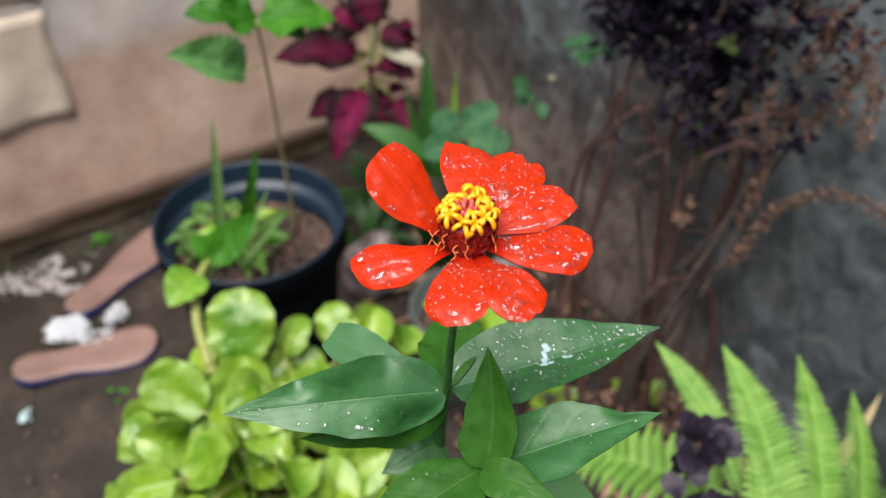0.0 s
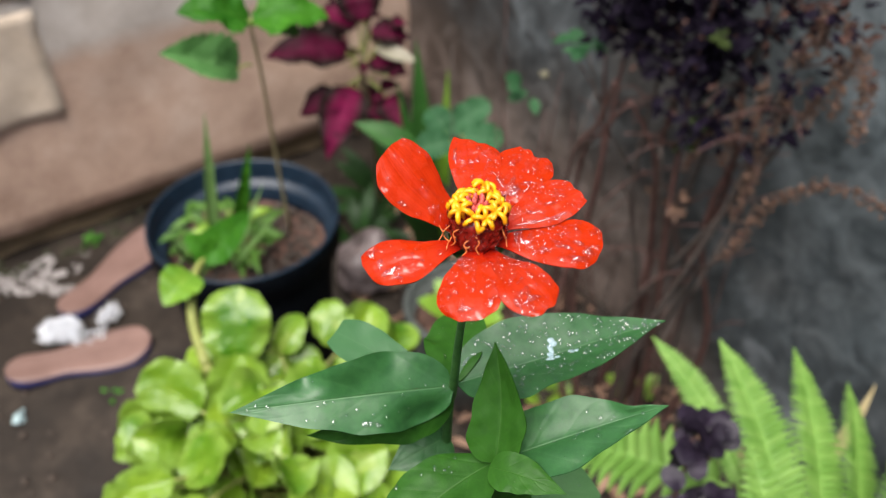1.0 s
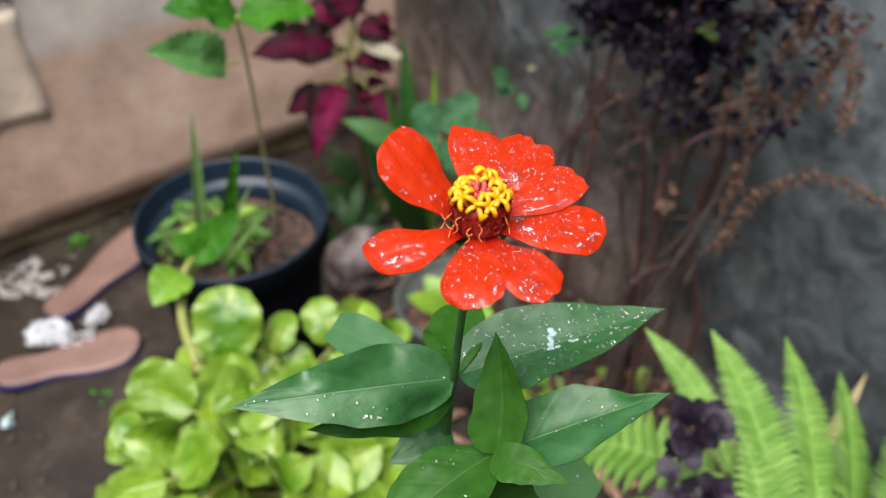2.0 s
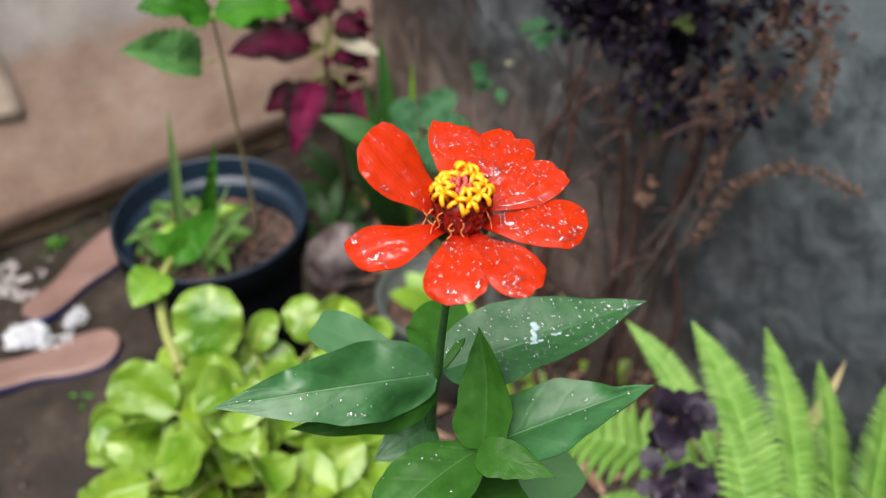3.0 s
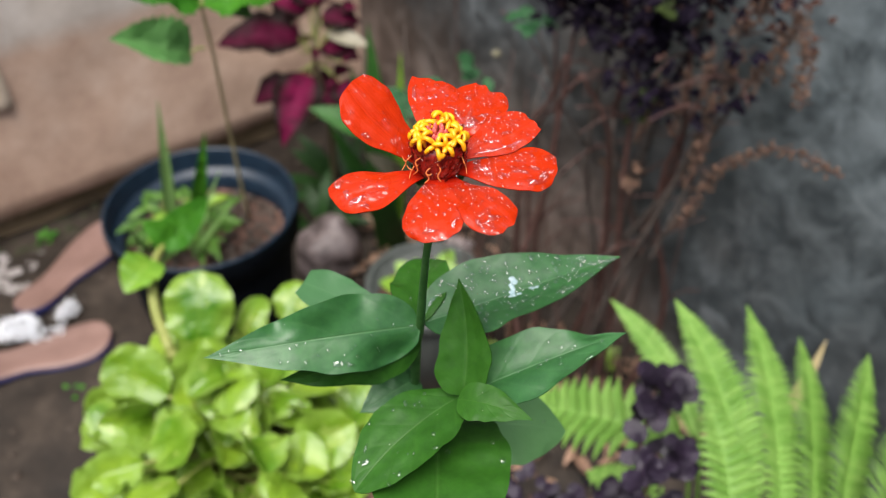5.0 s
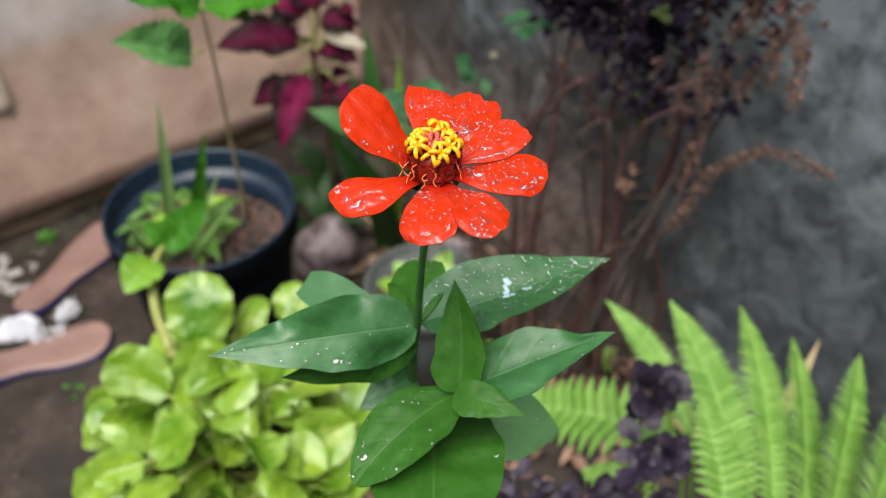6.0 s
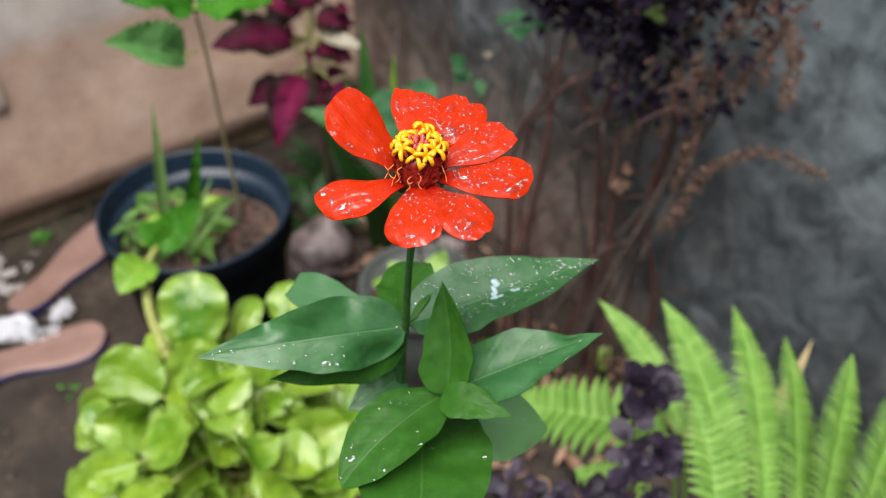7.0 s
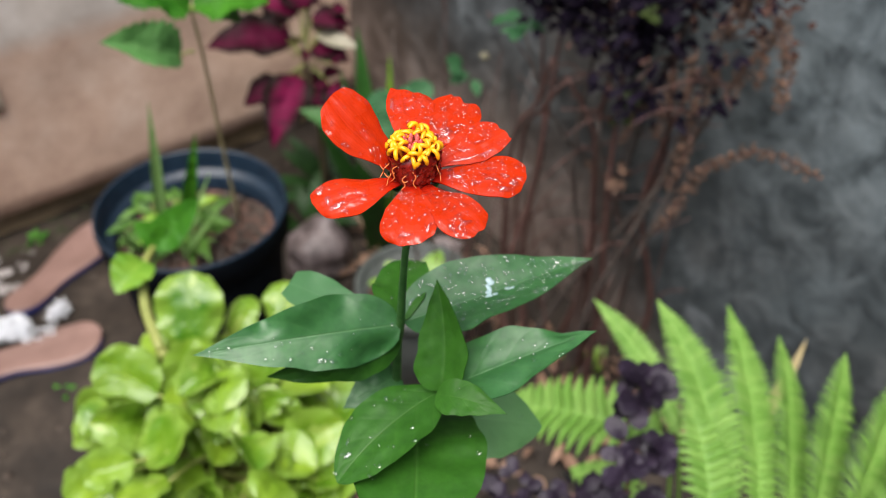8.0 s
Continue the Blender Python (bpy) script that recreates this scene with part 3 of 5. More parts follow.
def slab(along, out, u0, u1, z0, z1, d0, d1):
    bm = bmesh.new()
    v = [bm.verts.new(CORNER + along * u + out * d + Vector((0, 0, z))) for u in (u0, u1) for d in (d0, d1) for z in (z0, z1)]
    for f in ((0, 1, 3, 2), (4, 6, 7, 5), (0, 4, 5, 1), (2, 3, 7, 6), (0, 2, 6, 4), (1, 5, 7, 3)):
        bm.faces.new([v[k] for k in f])
    bmesh.ops.recalc_face_normals(bm, faces=bm.faces)
    return bm


def make_walls():
    w = thing("wall_1", CORNER, "tan rendered garden wall with worn sandstone blocks", "wall", kind="structure")
    part("core", slab(ALONG_1, OUT_1, -0.22, 3.4, -0.1, 2.1, -0.25, -0.055), M_GREYBLOCK, w)
    part("plinth", panel(ALONG_1, OUT_1, -0.04, 3.2, -0.06, 0.058, -0.07, -0.005, 0.01, 0.011, 0.03, 4.0), M_PLINTH, w, "damp brown foot of the wall")
    part("render_coat", panel(ALONG_1, OUT_1, -0.04, 3.2, 0.045, 2.06, -0.06, 0.022, 0.014, 0.006, 0.035, 1.0), M_RENDER, w, "pinkish tan render, weathered grey higher up")
    for k, (u0, u1, z0, z1) in enumerate(((0.692, 1.12, 0.266, 0.475), (1.128, 1.60, 0.266, 0.475), (0.692, 1.30, 0.481, 0.70), (1.308, 1.9, 0.481, 0.70))):
        part("stone_block", panel(ALONG_1, OUT_1, u0, u1, z0, z1, -0.06, 0.029, 0.008, 0.010, 0.02, 3.0 + k), M_BLOCK, w, "pale worn sandstone block")
    bm = bmesh.new()
    rng = random.Random(5)
    for k in range(170):
        u = rng.uniform(0.35, 1.5)
        r = rng.uniform(0.002, 0.006)
        p = CORNER + ALONG_1 * u + OUT_1 * rng.uniform(0.006, 0.070)
        lump((p.x, p.y, rng.uniform(0.0, 0.006)), (r * 1.5, r * 1.2, r), None, 0.25, k * 0.7, bm, 2)
    tagged(part("moss", bm, M_MOSS, w, "dark mossy crumbs along the wall's foot"), kind="stuff")
    w = thing("wall_2", CORNER, "dark stained grey concrete garden wall", "wall", kind="structure")
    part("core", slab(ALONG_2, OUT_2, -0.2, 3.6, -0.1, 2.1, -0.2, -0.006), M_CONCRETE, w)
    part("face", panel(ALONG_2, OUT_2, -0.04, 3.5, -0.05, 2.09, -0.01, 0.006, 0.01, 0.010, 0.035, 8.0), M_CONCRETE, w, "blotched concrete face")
    # Two unseen walls, added to block low sky light and deepen the shadows.
    for n, (x0, x1, y0, y1) in ((3, (-3.2, 2.2, -2.6, -2.4)), (4, (-3.2, -3.0, -2.4, 0.2))):
        bm = bmesh.new()
        bmesh.ops.create_cube(bm, size=1.0, matrix=Matrix.Translation(((x0 + x1) / 2, (y0 + y1) / 2, 1.15)) @ Matrix.Diagonal((x1 - x0, y1 - y0, 2.5, 1)))
        bmesh.ops.bevel(bm, geom=bm.edges[:], offset=0.02, segments=2, affect="EDGES")
        tagged(part("wall_%d" % n, bm, M_GREYBLOCK, None), "plain weathered grey wall, added out of view to block low sky light", "wall", kind="structure")


make_ground()
make_walls()

# ---- the zinnia ----
HEAD = Vector((0.0053, 0.1509, 1.0143))
NODE = Vector((0.0010, 0.1709, 0.9397))
SHOOT = Vector((0.0127, 0.1515, 0.9293))


def make_zinnia():
    rng = random.Random(11)
    z = thing("zinnia", (0.0, 0.2, 0.0), "tall green zinnia with one wet orange-red flower", "flower")
    bm = tube([HEAD + Vector((0, 0, -0.002)), HEAD.lerp(NODE, 0.5) + Vector((-0.0006, 0, 0)), NODE, (-0.001, 0.177, 0.90), (-0.004, 0.186, 0.70), (0.004, 0.195, 0.35), (0.0, 0.2, -0.01)],
              [0.0013, 0.00105, 0.0014, 0.0017, 0.0024, 0.003, 0.004], 10)
    stem = part("stem", bm, M_STEM, z)
    part("side_shoot", tube([(-0.001, 0.178, 0.893), (0.004, 0.170, 0.905), SHOOT], [0.0014, 0.0013, 0.0012], 8), M_STEM, stem)
    # flower head; a petal: bearing, length, width, rise, roll, arch, lay, blunt, skew, scallop, droop, beads, sweep
    petals = (
        (-60.1, 0.0296, 0.0157, 41, -9, 0.05, 0.0, 0.03, 0.005, 0.002, 0.02, 22, -0.071), (-0.8, 0.0297, 0.0127, 15, -7, 0.05, 0.0004, 0.017, -0.064, 0.012, 0.02, 80, 0.032),
        (32.9, 0.0280, 0.0142, 12, 7, 0.04, 0.0018, -0.015, -0.016, 0.014, 0.02, 210, -0.038), (65.8, 0.0260, 0.0111, 13, 14, 0.03, 0.0012, 0.005, 0.030, 0.010, 0.03, 130, 0.021),
        (97.7, 0.0280, 0.0142, 5, 9, 0.03, 0.0002, 0.055, -0.021, 0.008, 0.05, 190, 0.034), (146.4, 0.0260, 0.0127, 3, 1, 0.04, 0.0, 0.075, 0.037, 0.008, 0.06, 130, 0.052),
        (186.9, 0.0236, 0.0140, -4, 8, 0.04, 0.0010, 0.085, 0.007, 0.010, 0.07, 110, 0.027), (251.2, 0.0261, 0.0128, 2, -8, 0.05, 0.0, 0.050, 0.030, 0.003, 0.10, 34, -0.066))
    # films of pooled rain: along, across, half length, half width (mm), lean
    films = (
        ((0.60, -0.80, 1.4, 0.7, 0), (0.82, -0.62, 0.7, 0.6, 30)),
        ((0.80, -0.74, 2.4, 0.65, 5), (0.52, -0.2, 0.8, 0.5, 60), (0.70, 0.55, 0.6, 0.6, 0)),
        ((0.46, 0.42, 1.9, 1.2, 20), (0.38, 0.1, 1.3, 0.7, 70), (0.56, 0.1, 0.9, 0.6, 10), (0.62, 0.55, 1.0, 0.6, 50), (0.52, 0.78, 1.2, 0.5, 0), (0.74, -0.3, 0.8, 0.7, 40)),
        ((0.58, 0.74, 3.8, 0.55, 3), (0.36, 0.70, 2.6, 0.42, 0), (0.66, 0.10, 1.5, 0.45, 15), (0.46, 0.12, 1.2, 0.45, 20), (0.80, -0.35, 0.6, 0.45, 80)),
        ((0.80, 0.66, 2.6, 0.85, -6), (0.30, 0.10, 2.0, 0.75, 5), (0.66, 0.22, 2.2, 0.6, 10), (0.50, 0.40, 1.2, 0.5, 30), (0.78, 0.02, 1.4, 0.6, 20), (0.88, 0.30, 1.0, 0.6, 60), (0.62, -0.30, 1.3, 0.4, 10)),
        ((0.84, 0.20, 0.7, 1.9, 12), (0.80, 0.72, 1.7, 0.6, 20), (0.60, -0.1, 0.5, 0.5, 0)),
        ((0.88, 0.10, 0.7, 2.0, -6), (0.78, -0.74, 1.9, 0.6, 10), (0.70, 0.35, 0.6, 0.5, 0)),
        ((0.80, -0.40, 2.6, 0.9, -28), (0.86, 0.02, 0.8, 1.5, 15), (0.90, 0.62, 1.0, 0.9, 20), (0.76, -0.70, 1.2, 0.5, 0)))
    for k, (az, length, width, rise, roll, arch, lay, blunt, skew, scallop, droop, beads, sweep) in enumerate(petals):
        a, e = radians(az), radians(rise)
        d = Vector((math.sin(a) * math.cos(e), math.cos(a) * math.cos(e), math.sin(e)))
        base = HEAD + Vector((d.x, d.y, 0)) * 0.003 + Vector((0, 0, 0.0012 + lay))
        b = Blade(base, base + d * (length - 0.003), (0, 0, 1), width, petal_outline, arch, 0.03, 0.020, 1.2, k * 1.9, roll, 0.012 * (k % 3), blunt, 0.012, curl=0.10, droop=droop, skew=skew, scallop=scallop, sweep=sweep, wobble=0.07)
        p = part("petal", b.mesh(30, 22, 0.00035), M_PETAL, z, "wet orange-red petal" if k == 0 else "")
        for j, (t, s, long, wide, lean) in enumerate(films[k]):
            part("water_film", puddle(b, t, s, long / 1000, wide / 1000, lean, k * 3.1 + j * 1.7, bmesh.new()), M_WATER, p, "pooled rain water" if j == 0 else "")
        droplets(b, int(beads * 0.8), rng, 0.00022, 0.00085, p, 0.92, 0.22, 0.98, stretch=2.1, power=2.0)
    # domed cone of dark, uneven, wet scales
    bm = lathe([(0.0004, 0.0112), (0.0032, 0.0108), (0.0052, 0.0094), (0.0060, 0.0072), (0.0060, 0.0044), (0.0051, 0.0018), (0.0030, -0.0008)][::-1], HEAD, 28)
    for k in range(130):
        f = (k + 0.5) / 130
        a, h = k * 2.39996 + rng.uniform(-.25, .25), 0.0004 + 0.0098 * f + rng.uniform(-.0005, .0005)
        r = 0.0062 * math.sqrt(max(0.05, 1 - ((h - 0.0056) / 0.0078) ** 2))
        o = Vector((math.cos(a), math.sin(a), 0))
        side = Vector((-o.y, o.x, 0)) * rng.uniform(-0.0005, 0.0005)
        p = HEAD + o * r * 0.96 + Vector((0, 0, h))
        q = p + o * rng.uniform(0.0003, 0.0014) + side + Vector((0, 0, rng.uniform(0.0012, 0.0030)))
        Blade(p, q, o, rng.uniform(0.0010, 0.0021), oval if k % 3 else lance, 0.16, -0.2, 0.05, 1.5, k, curl=0.3).mesh(5, 4, 0.00012, bm)
    cone = part("cone", bm, M_CONE, z, "dark red scaly flower cone")
    bm = bmesh.new()
    for k in range(70):
        a, h = rng.random() * 6.283, rng.uniform(0.0008, 0.0085)
        r = 0.0064 * math.sqrt(max(0.05, 1 - ((h - 0.0056) / 0.0078) ** 2))
        o = Vector((math.cos(a), math.sin(a), 0))
        q = rng.uniform(0.00016, 0.00042)
        lump(HEAD + o * (r + 0.0006) + Vector((0, 0, h)), (q, q, q), None, 0.15, k, bm, 1)
    tagged(part("rain_beading", bm, M_BEAD, cone), kind="stuff")
    for k in range(18):
        a, r = k * 2.39996, 0.0030 * math.sqrt((k + 0.5) / 18)
        p = HEAD + Vector((math.cos(a) * r, math.sin(a) * r, 0.0106 + 0.0007 * rng.random()))
        part("bud", tube([p, p + Vector((math.cos(a) * 0.0003, math.sin(a) * 0.0003, 0.0012)), p + Vector((math.cos(a) * 0.0004, math.sin(a) * 0.0004, 0.0020))], [0.0005, 0.00062, 0.0002], 7, steps=3), M_BUD, cone, "pink unopened floret" if k == 0 else "")
    # open yellow florets: a ring of stars with thick lobes that curl back
    for k in range(10):
        a = 2 * math.pi * k / 10 + rng.uniform(-0.16, 0.16)
        r = 0.0042 + rng.uniform(-0.0007, 0.0005)
        o = Vector((math.cos(a), math.sin(a), 0))
        foot = HEAD + o * (r - 0.0008) + Vector((0, 0, 0.0080))
        top = HEAD + o * (r + 0.0006) + Vector((0, 0, 0.0118 + rng.uniform(-0.0014, 0.0012)))
        axis = (o * 0.60 + Vector((0, 0, 1)) + Vector((rng.uniform(-.25, .25), rng.uniform(-.25, .25), 0))).normalized()
        bm = tube([foot, foot.lerp(top, 0.6), top], [0.0006, 0.0007, 0.0010], 8, steps=3)
        fr = frame_of(axis)
        turn = rng.random() * 6
        for j in range(5):
            c = turn + 2 * math.pi * (j + rng.uniform(-0.10, 0.10)) / 5
            d = fr @ Vector((math.cos(c), math.sin(c), 0.0))
            n = rng.uniform(0.0024, 0.0032)
            tube([top + d * 0.0003 - axis * 0.0003, top + d * n * 0.38 + axis * 0.0006, top + d * n * 0.75 + axis * 0.0004, top + d * n * 0.98 - axis * 0.0004, top + d * n * 1.02 - axis * 0.0009], [0.00046, 0.00056, 0.00060, 0.00048, 0.00020], 7, bm, 3)
        part("floret", bm, M_YELLOW, z, "open yellow floret" if k == 0 else "")
    # orange styles that curl out at the cone's foot, some forked
    for k, (az, ln, lo) in enumerate(((262, 0.0040, 0.0064), (288, 0.0036, 0.0080), (242, 0.0034, 0.0056), (200, 0.0026, 0.0062), (186, 0.0018, 0.0072), (152, 0.0052, 0.0016), (306, 0.0040, 0.0086), (120, 0.0026, 0.0070), (66, 0.0030, 0.0072), (225, 0.0022, 0.0080))):
        a = radians(az)
        o = Vector((math.sin(a), math.cos(a), 0))
        sd = Vector((o.y, -o.x, 0)) * (0.0014 if k % 2 else -0.0013)
        p = HEAD + o * 0.0060 + Vector((0, 0, lo))
        fall = -0.55 * lo
        bm = tube([p, p + o * ln * 0.4 + sd * 0.6 + Vector((0, 0, fall * 0.25)), p + o * ln * 0.45 + sd * 0.1 + Vector((0, 0, fall * 0.7)), p + o * ln * 0.7 + sd * 0.7 + Vector((0, 0, fall))], [0.00014, 0.00016, 0.00015, 0.00010], 6, steps=5)
        if k % 3 != 1:
            q = p + o * ln * 0.43 + sd * 0.4 + Vector((0, 0, fall * 0.4))
            tube([q, q + o * 0.0004 - sd * 0.5 + Vector((0, 0, 0.0003)), q + o * 0.0007 - sd * 0.9 + Vector((0, 0, 0.0010))], [0.00014, 0.00014, 0.00008], 6, bm, 4)
        part("style", bm, M_STYLE, cone, "curled orange style" if k == 0 else "")
    # green bracts under the petals
    for k in range(9):
        a = 2 * math.pi * k / 9
        o = Vector((math.cos(a), math.sin(a), 0))
        p = HEAD + o * 0.0015 + Vector((0, 0, -0.003))
        part("bract", Blade(p, HEAD + o * 0.0070 + Vector((0, 0, 0.001)), o + Vector((0, 0, -1)), 0.004, oval, 0.1, 0.1).mesh(6, 4, 0.0002), M_STEM, z)

    def far_wave(t, s):
        """The far margin lifts and dips in one wave; the near one turns down beside the stem."""
        return 0.060 * ease(s) * (math.exp(-((t - 0.48) / 0.10) ** 2) - 1.2 * math.exp(-((t - 0.66) / 0.06) ** 2) - 0.6 * math.exp(-((t - 0.28) / 0.08) ** 2)) - 0.12 * ease(-s) * ease((0.36 - t) / 0.2) * ease(t / 0.1)

    def far_dip(t, s):
        return 0.045 * ease(-s) * (0.7 * math.exp(-((t - 0.45) / 0.16) ** 2) - 1.2 * math.exp(-((t - 0.80) / 0.08) ** 2)) - 0.03 * ease((s - 0.3) / 0.6) * math.exp(-((t - 0.5) / 0.25) ** 2)

    # leaves: base, tip, upper side, width, arch, fold, ripple, droplets, material, tilt, sweep
    leaves = (
        (NODE, (-0.0622, 0.1570, 0.9459), (0.10, -0.30, 1), 0.0240, 0.02, 0.12, 0.006, 16, 0, -26, 0.009),
        (NODE + Vector((0.001, 0.001, 0)), (0.0672, 0.1920, 0.9466), (-0.12, -0.45, 1), 0.0300, 0.0, 0.26, 0.006, 420, 0, -20, 0.013),
        (SHOOT + Vector((-0.0003, -0.002, 0.002)), (0.0122, 0.1699, 0.9598), (0.0, -0.9, 0.5), 0.0174, -0.03, 0.46, 0.004, 0, 1, -20, 0.05),
        (SHOOT, (0.0612, 0.1582, 0.9471), (0.15, -0.22, 1), 0.0240, 0.05, 0.20, 0.006, 20, 0, -14, 0.034),
        (NODE + Vector((-0.001, 0.004, -0.010)), (-0.0372, 0.2018, 0.9312), (0.1, -0.5, 1), 0.0145, 0.05, 0.10, 0.006, 0, 2, 0, 0.0),
        (NODE + Vector((0, 0.001, 0)), (0.0072, 0.2066, 0.9349), (-0.1, -1.0, 0.32), 0.0186, 0.06, 0.18, 0.026, 14, 1, -28, -0.047),
        (SHOOT + Vector((-0.002, -0.004, 0.003)), (0.0312, 0.1366, 0.9350), (-0.1, -0.7, 1), 0.0122, 0.13, 0.10, 0.010, 2, 1, -6, -0.02),
        (SHOOT, (-0.0207, 0.1260, 0.9216), (0.1, -0.15, 1), 0.0245, 0.03, 0.06, 0.012, 18, 1, 14, 0.04),
        ((0.006, 0.168, 0.905), (0.0010, 0.1029, 0.9163), (0.0, -0.5, 1), 0.0430, 0.08, 0.04, 0.008, 18, 1, 0, 0.0),
        ((0.0109, 0.1664, 0.8943), (0.0529, 0.1721, 0.8790), (0.0, -0.6, 1), 0.0310, 0.06, 0.08, 0.012, 3, 3, -12, 0.0),
        ((0.0, 0.178, 0.906), (-0.0197, 0.1666, 0.9035), (0.0, -0.6, 1), 0.0180, 0.06, 0.10, 0.004, 0, 0, 0, 0.0),
        (NODE + Vector((0.0, 0.001, -0.005)), (-0.0428, 0.1620, 0.9268), (0.0, -1.0, 0.25), 0.0202, 0.03, 0.09, 0.006, 0, 1, 0, -0.023))
    # single large drops that can be told apart: along, across, radius in mm
    drops = {
        0: ((0.62, -0.20, 0.55), (0.55, -0.10, 0.50), (0.45, -0.35, 0.85), (0.32, -0.62, 0.85), (0.20, 0.30, 0.5), (0.13, 0.10, 0.5), (0.04, 0.0, 1.1), (0.24, -0.10, 0.6), (0.38, -0.52, 0.5), (0.50, -0.5, 0.45)),
        1: ((0.60, 0.30, 0.8), (0.66, 0.1, 0.7), (0.74, 0.2, 0.7), (0.52, 0.55, 0.8), (0.38, 0.6, 0.8), (0.80, -0.2, 0.6), (0.57, -0.4, 0.7), (0.63, 0.72, 0.9), (0.30, -0.7, 0.7), (0.25, 0.3, 0.6)),
        3: ((0.48, 0.05, 0.8), (0.52, -0.02, 0.7), (0.60, 0.10, 0.7), (0.46, 0.16, 0.55), (0.30, -0.4, 0.5), (0.70, -0.2, 0.5), (0.85, 0.1, 0.6)),
        7: ((0.30, 0.5, 0.6), (0.44, 0.7, 0.6), (0.62, 0.1, 0.5)), 8: ((0.42, -0.15, 0.8), (0.36, 0.5, 0.6))}
    for k, (base, tip, up, width, arch, fold, ripple, wet, young, tilt, sweep) in enumerate(leaves):
        b = Blade(base, tip, up, width, ovate if k == 9 else oval if k in (5, 7, 8) else petal_outline if k == 4 else lance, arch, fold + 0.06, ripple * 1.6 + 0.004, 1.7, k * 2.1 + 0.6, tilt=tilt, sweep=sweep, droop=0.03, furrow=0.010, wobble=0.10, warp={0: far_wave, 3: far_dip}.get(k))
        lf = part("leaf", b.mesh(44, 18, 0.0003), (M_LEAF, M_LEAF_YOUNG, M_LEAF_PALE, M_LEAF_SAGE)[young], z)
        if wet:
            droplets(b, wet, rng, 0.00022, 0.0010, lf, 0.93, 0.12, 0.97, power=2.0, stretch=1.6, material=M_DEW)
        for t, s, r in drops.get(k, ()):
            r /= 1000
            n = facing(b, t, s)
            part("water_droplet", lump(b.at(t, s) + n * r * 0.12, (r * 1.1, r, r * 0.66), frame_of(n), 0.08, t * 30, None, 3), M_DEW, lf)
        if k == 1:
            bm = bmesh.new()
            for t, s, long, wide, lean in ((0.435, -0.02, 0.9, 0.75, 70), (0.445, -0.16, 1.1, 0.65, 80), (0.462, -0.30, 1.0, 0.9, 60), (0.425, 0.10, 1.0, 0.6, 20), (0.455, 0.12, 0.6, 0.5, 0), (0.53, 0.06, 0.8, 0.6, 40), (0.55, 0.09, 0.5, 0.5, 0), (0.16, 0.80, 1.0, 0.7, 0)):
                puddle(b, t, s, long / 700, wide / 700, lean, t * 20, bm, 0.00022)
            part("white_spot", bm, M_SPATTER, lf, "bluish white wet spatter")
        if k in (0, 5, 7):
            for j, (t, s, long, wide, lean) in enumerate({0: ((0.41, -0.74, 2.6, 0.9, 0), (0.36, -0.80, 1.2, 0.8, 20)), 5: ((0.20, 0.5, 2.0, 0.9, 20), (0.32, 0.62, 2.2, 0.7, -10), (0.25, -0.3, 1.0, 0.6, 0)), 7: ((0.82, 0.35, 2.0, 0.9, 30), (0.75, 0.62, 1.3, 0.7, 0))}[k]):
                part("water_film", puddle(b, t, s, long / 1000, wide / 1000, lean, k + j * 2.3, bmesh.new()), M_WATER, lf)


make_zinnia()

# ---- black pot with weeds and a tall seedling ----
POT = Vector((-0.263, 0.942, 0.0))


def make_black_pot():
    rng = random.Random(21)
    p = thing("plant_pot", POT, "black plastic nursery pot half filled with brown soil", "pot")
    part("body", lathe([(0.088, 0.0), (0.092, 0.004), (0.1175, 0.312), (0.1175, 0.318), (0.1110, 0.318), (0.1075, 0.30), (0.088, 0.02)], POT, 64), M_POT, p)
    # One rim in two colours: shade painted into the band, light into the lip.
    part("band", lathe([(0.112, 0.316), (0.119, 0.310), (0.1285, 0.316), (0.1305, 0.352), (0.1300, 0.357)], POT, 72, close=False), M_POT, p, "outer band of the rim, its shade painted in as black")
    part("rim", lathe([(0.1300, 0.357), (0.1292, 0.360), (0.1272, 0.361), (0.1250, 0.357), (0.1240, 0.332), (0.1220, 0.327), (0.1120, 0.326), (0.1085, 0.322), (0.1070, 0.300)], POT, 72, close=False), M_POT_LIT, p, "rounded blue-black lip and inner ledge, painted as the lit side")
    bm = bmesh.new()
    c = bm.verts.new(POT + Vector((0, 0, 0.301)))
    rings = []
    for i in range(1, 15):
        r = 0.1078 * i / 14
        rings.append([bm.verts.new(POT + Vector((r * math.cos(a), r * math.sin(a), 0.298 + 0.010 * noise.noise(Vector((r * math.cos(a) * 18, r * math.sin(a) * 18, 2.0))) + 0.004 * noise.noise(Vector((r * math.cos(a) * 70, r * math.sin(a) * 70, 5.0)))))) for a in (2 * math.pi * k / 56 for k in range(56))])
    for k in range(56):
        bm.faces.new((c, rings[0][k], rings[0][(k + 1) % 56]))
        for a, b in zip(rings, rings[1:]):
            bm.faces.new((a[k], b[k], b[(k + 1) % 56], a[(k + 1) % 56]))
    part("soil", bm, M_POT_SOIL, p, "crumbly brown potting soil")
    bm = bmesh.new()
    for k in range(420):
        a, r = rng.random() * 6.28, 0.102 * math.sqrt(rng.random())
        s = rng.uniform(0.0015, 0.0060)
        lump(POT + Vector((r * math.cos(a), r * math.sin(a), 0.302)), (s * 1.3, s, s * 0.8), None, 0.3, k * 0.37, bm, 1)
    tagged(part("soil_crumb", bm, M_PEBBLE, p), kind="stuff")


make_black_pot()


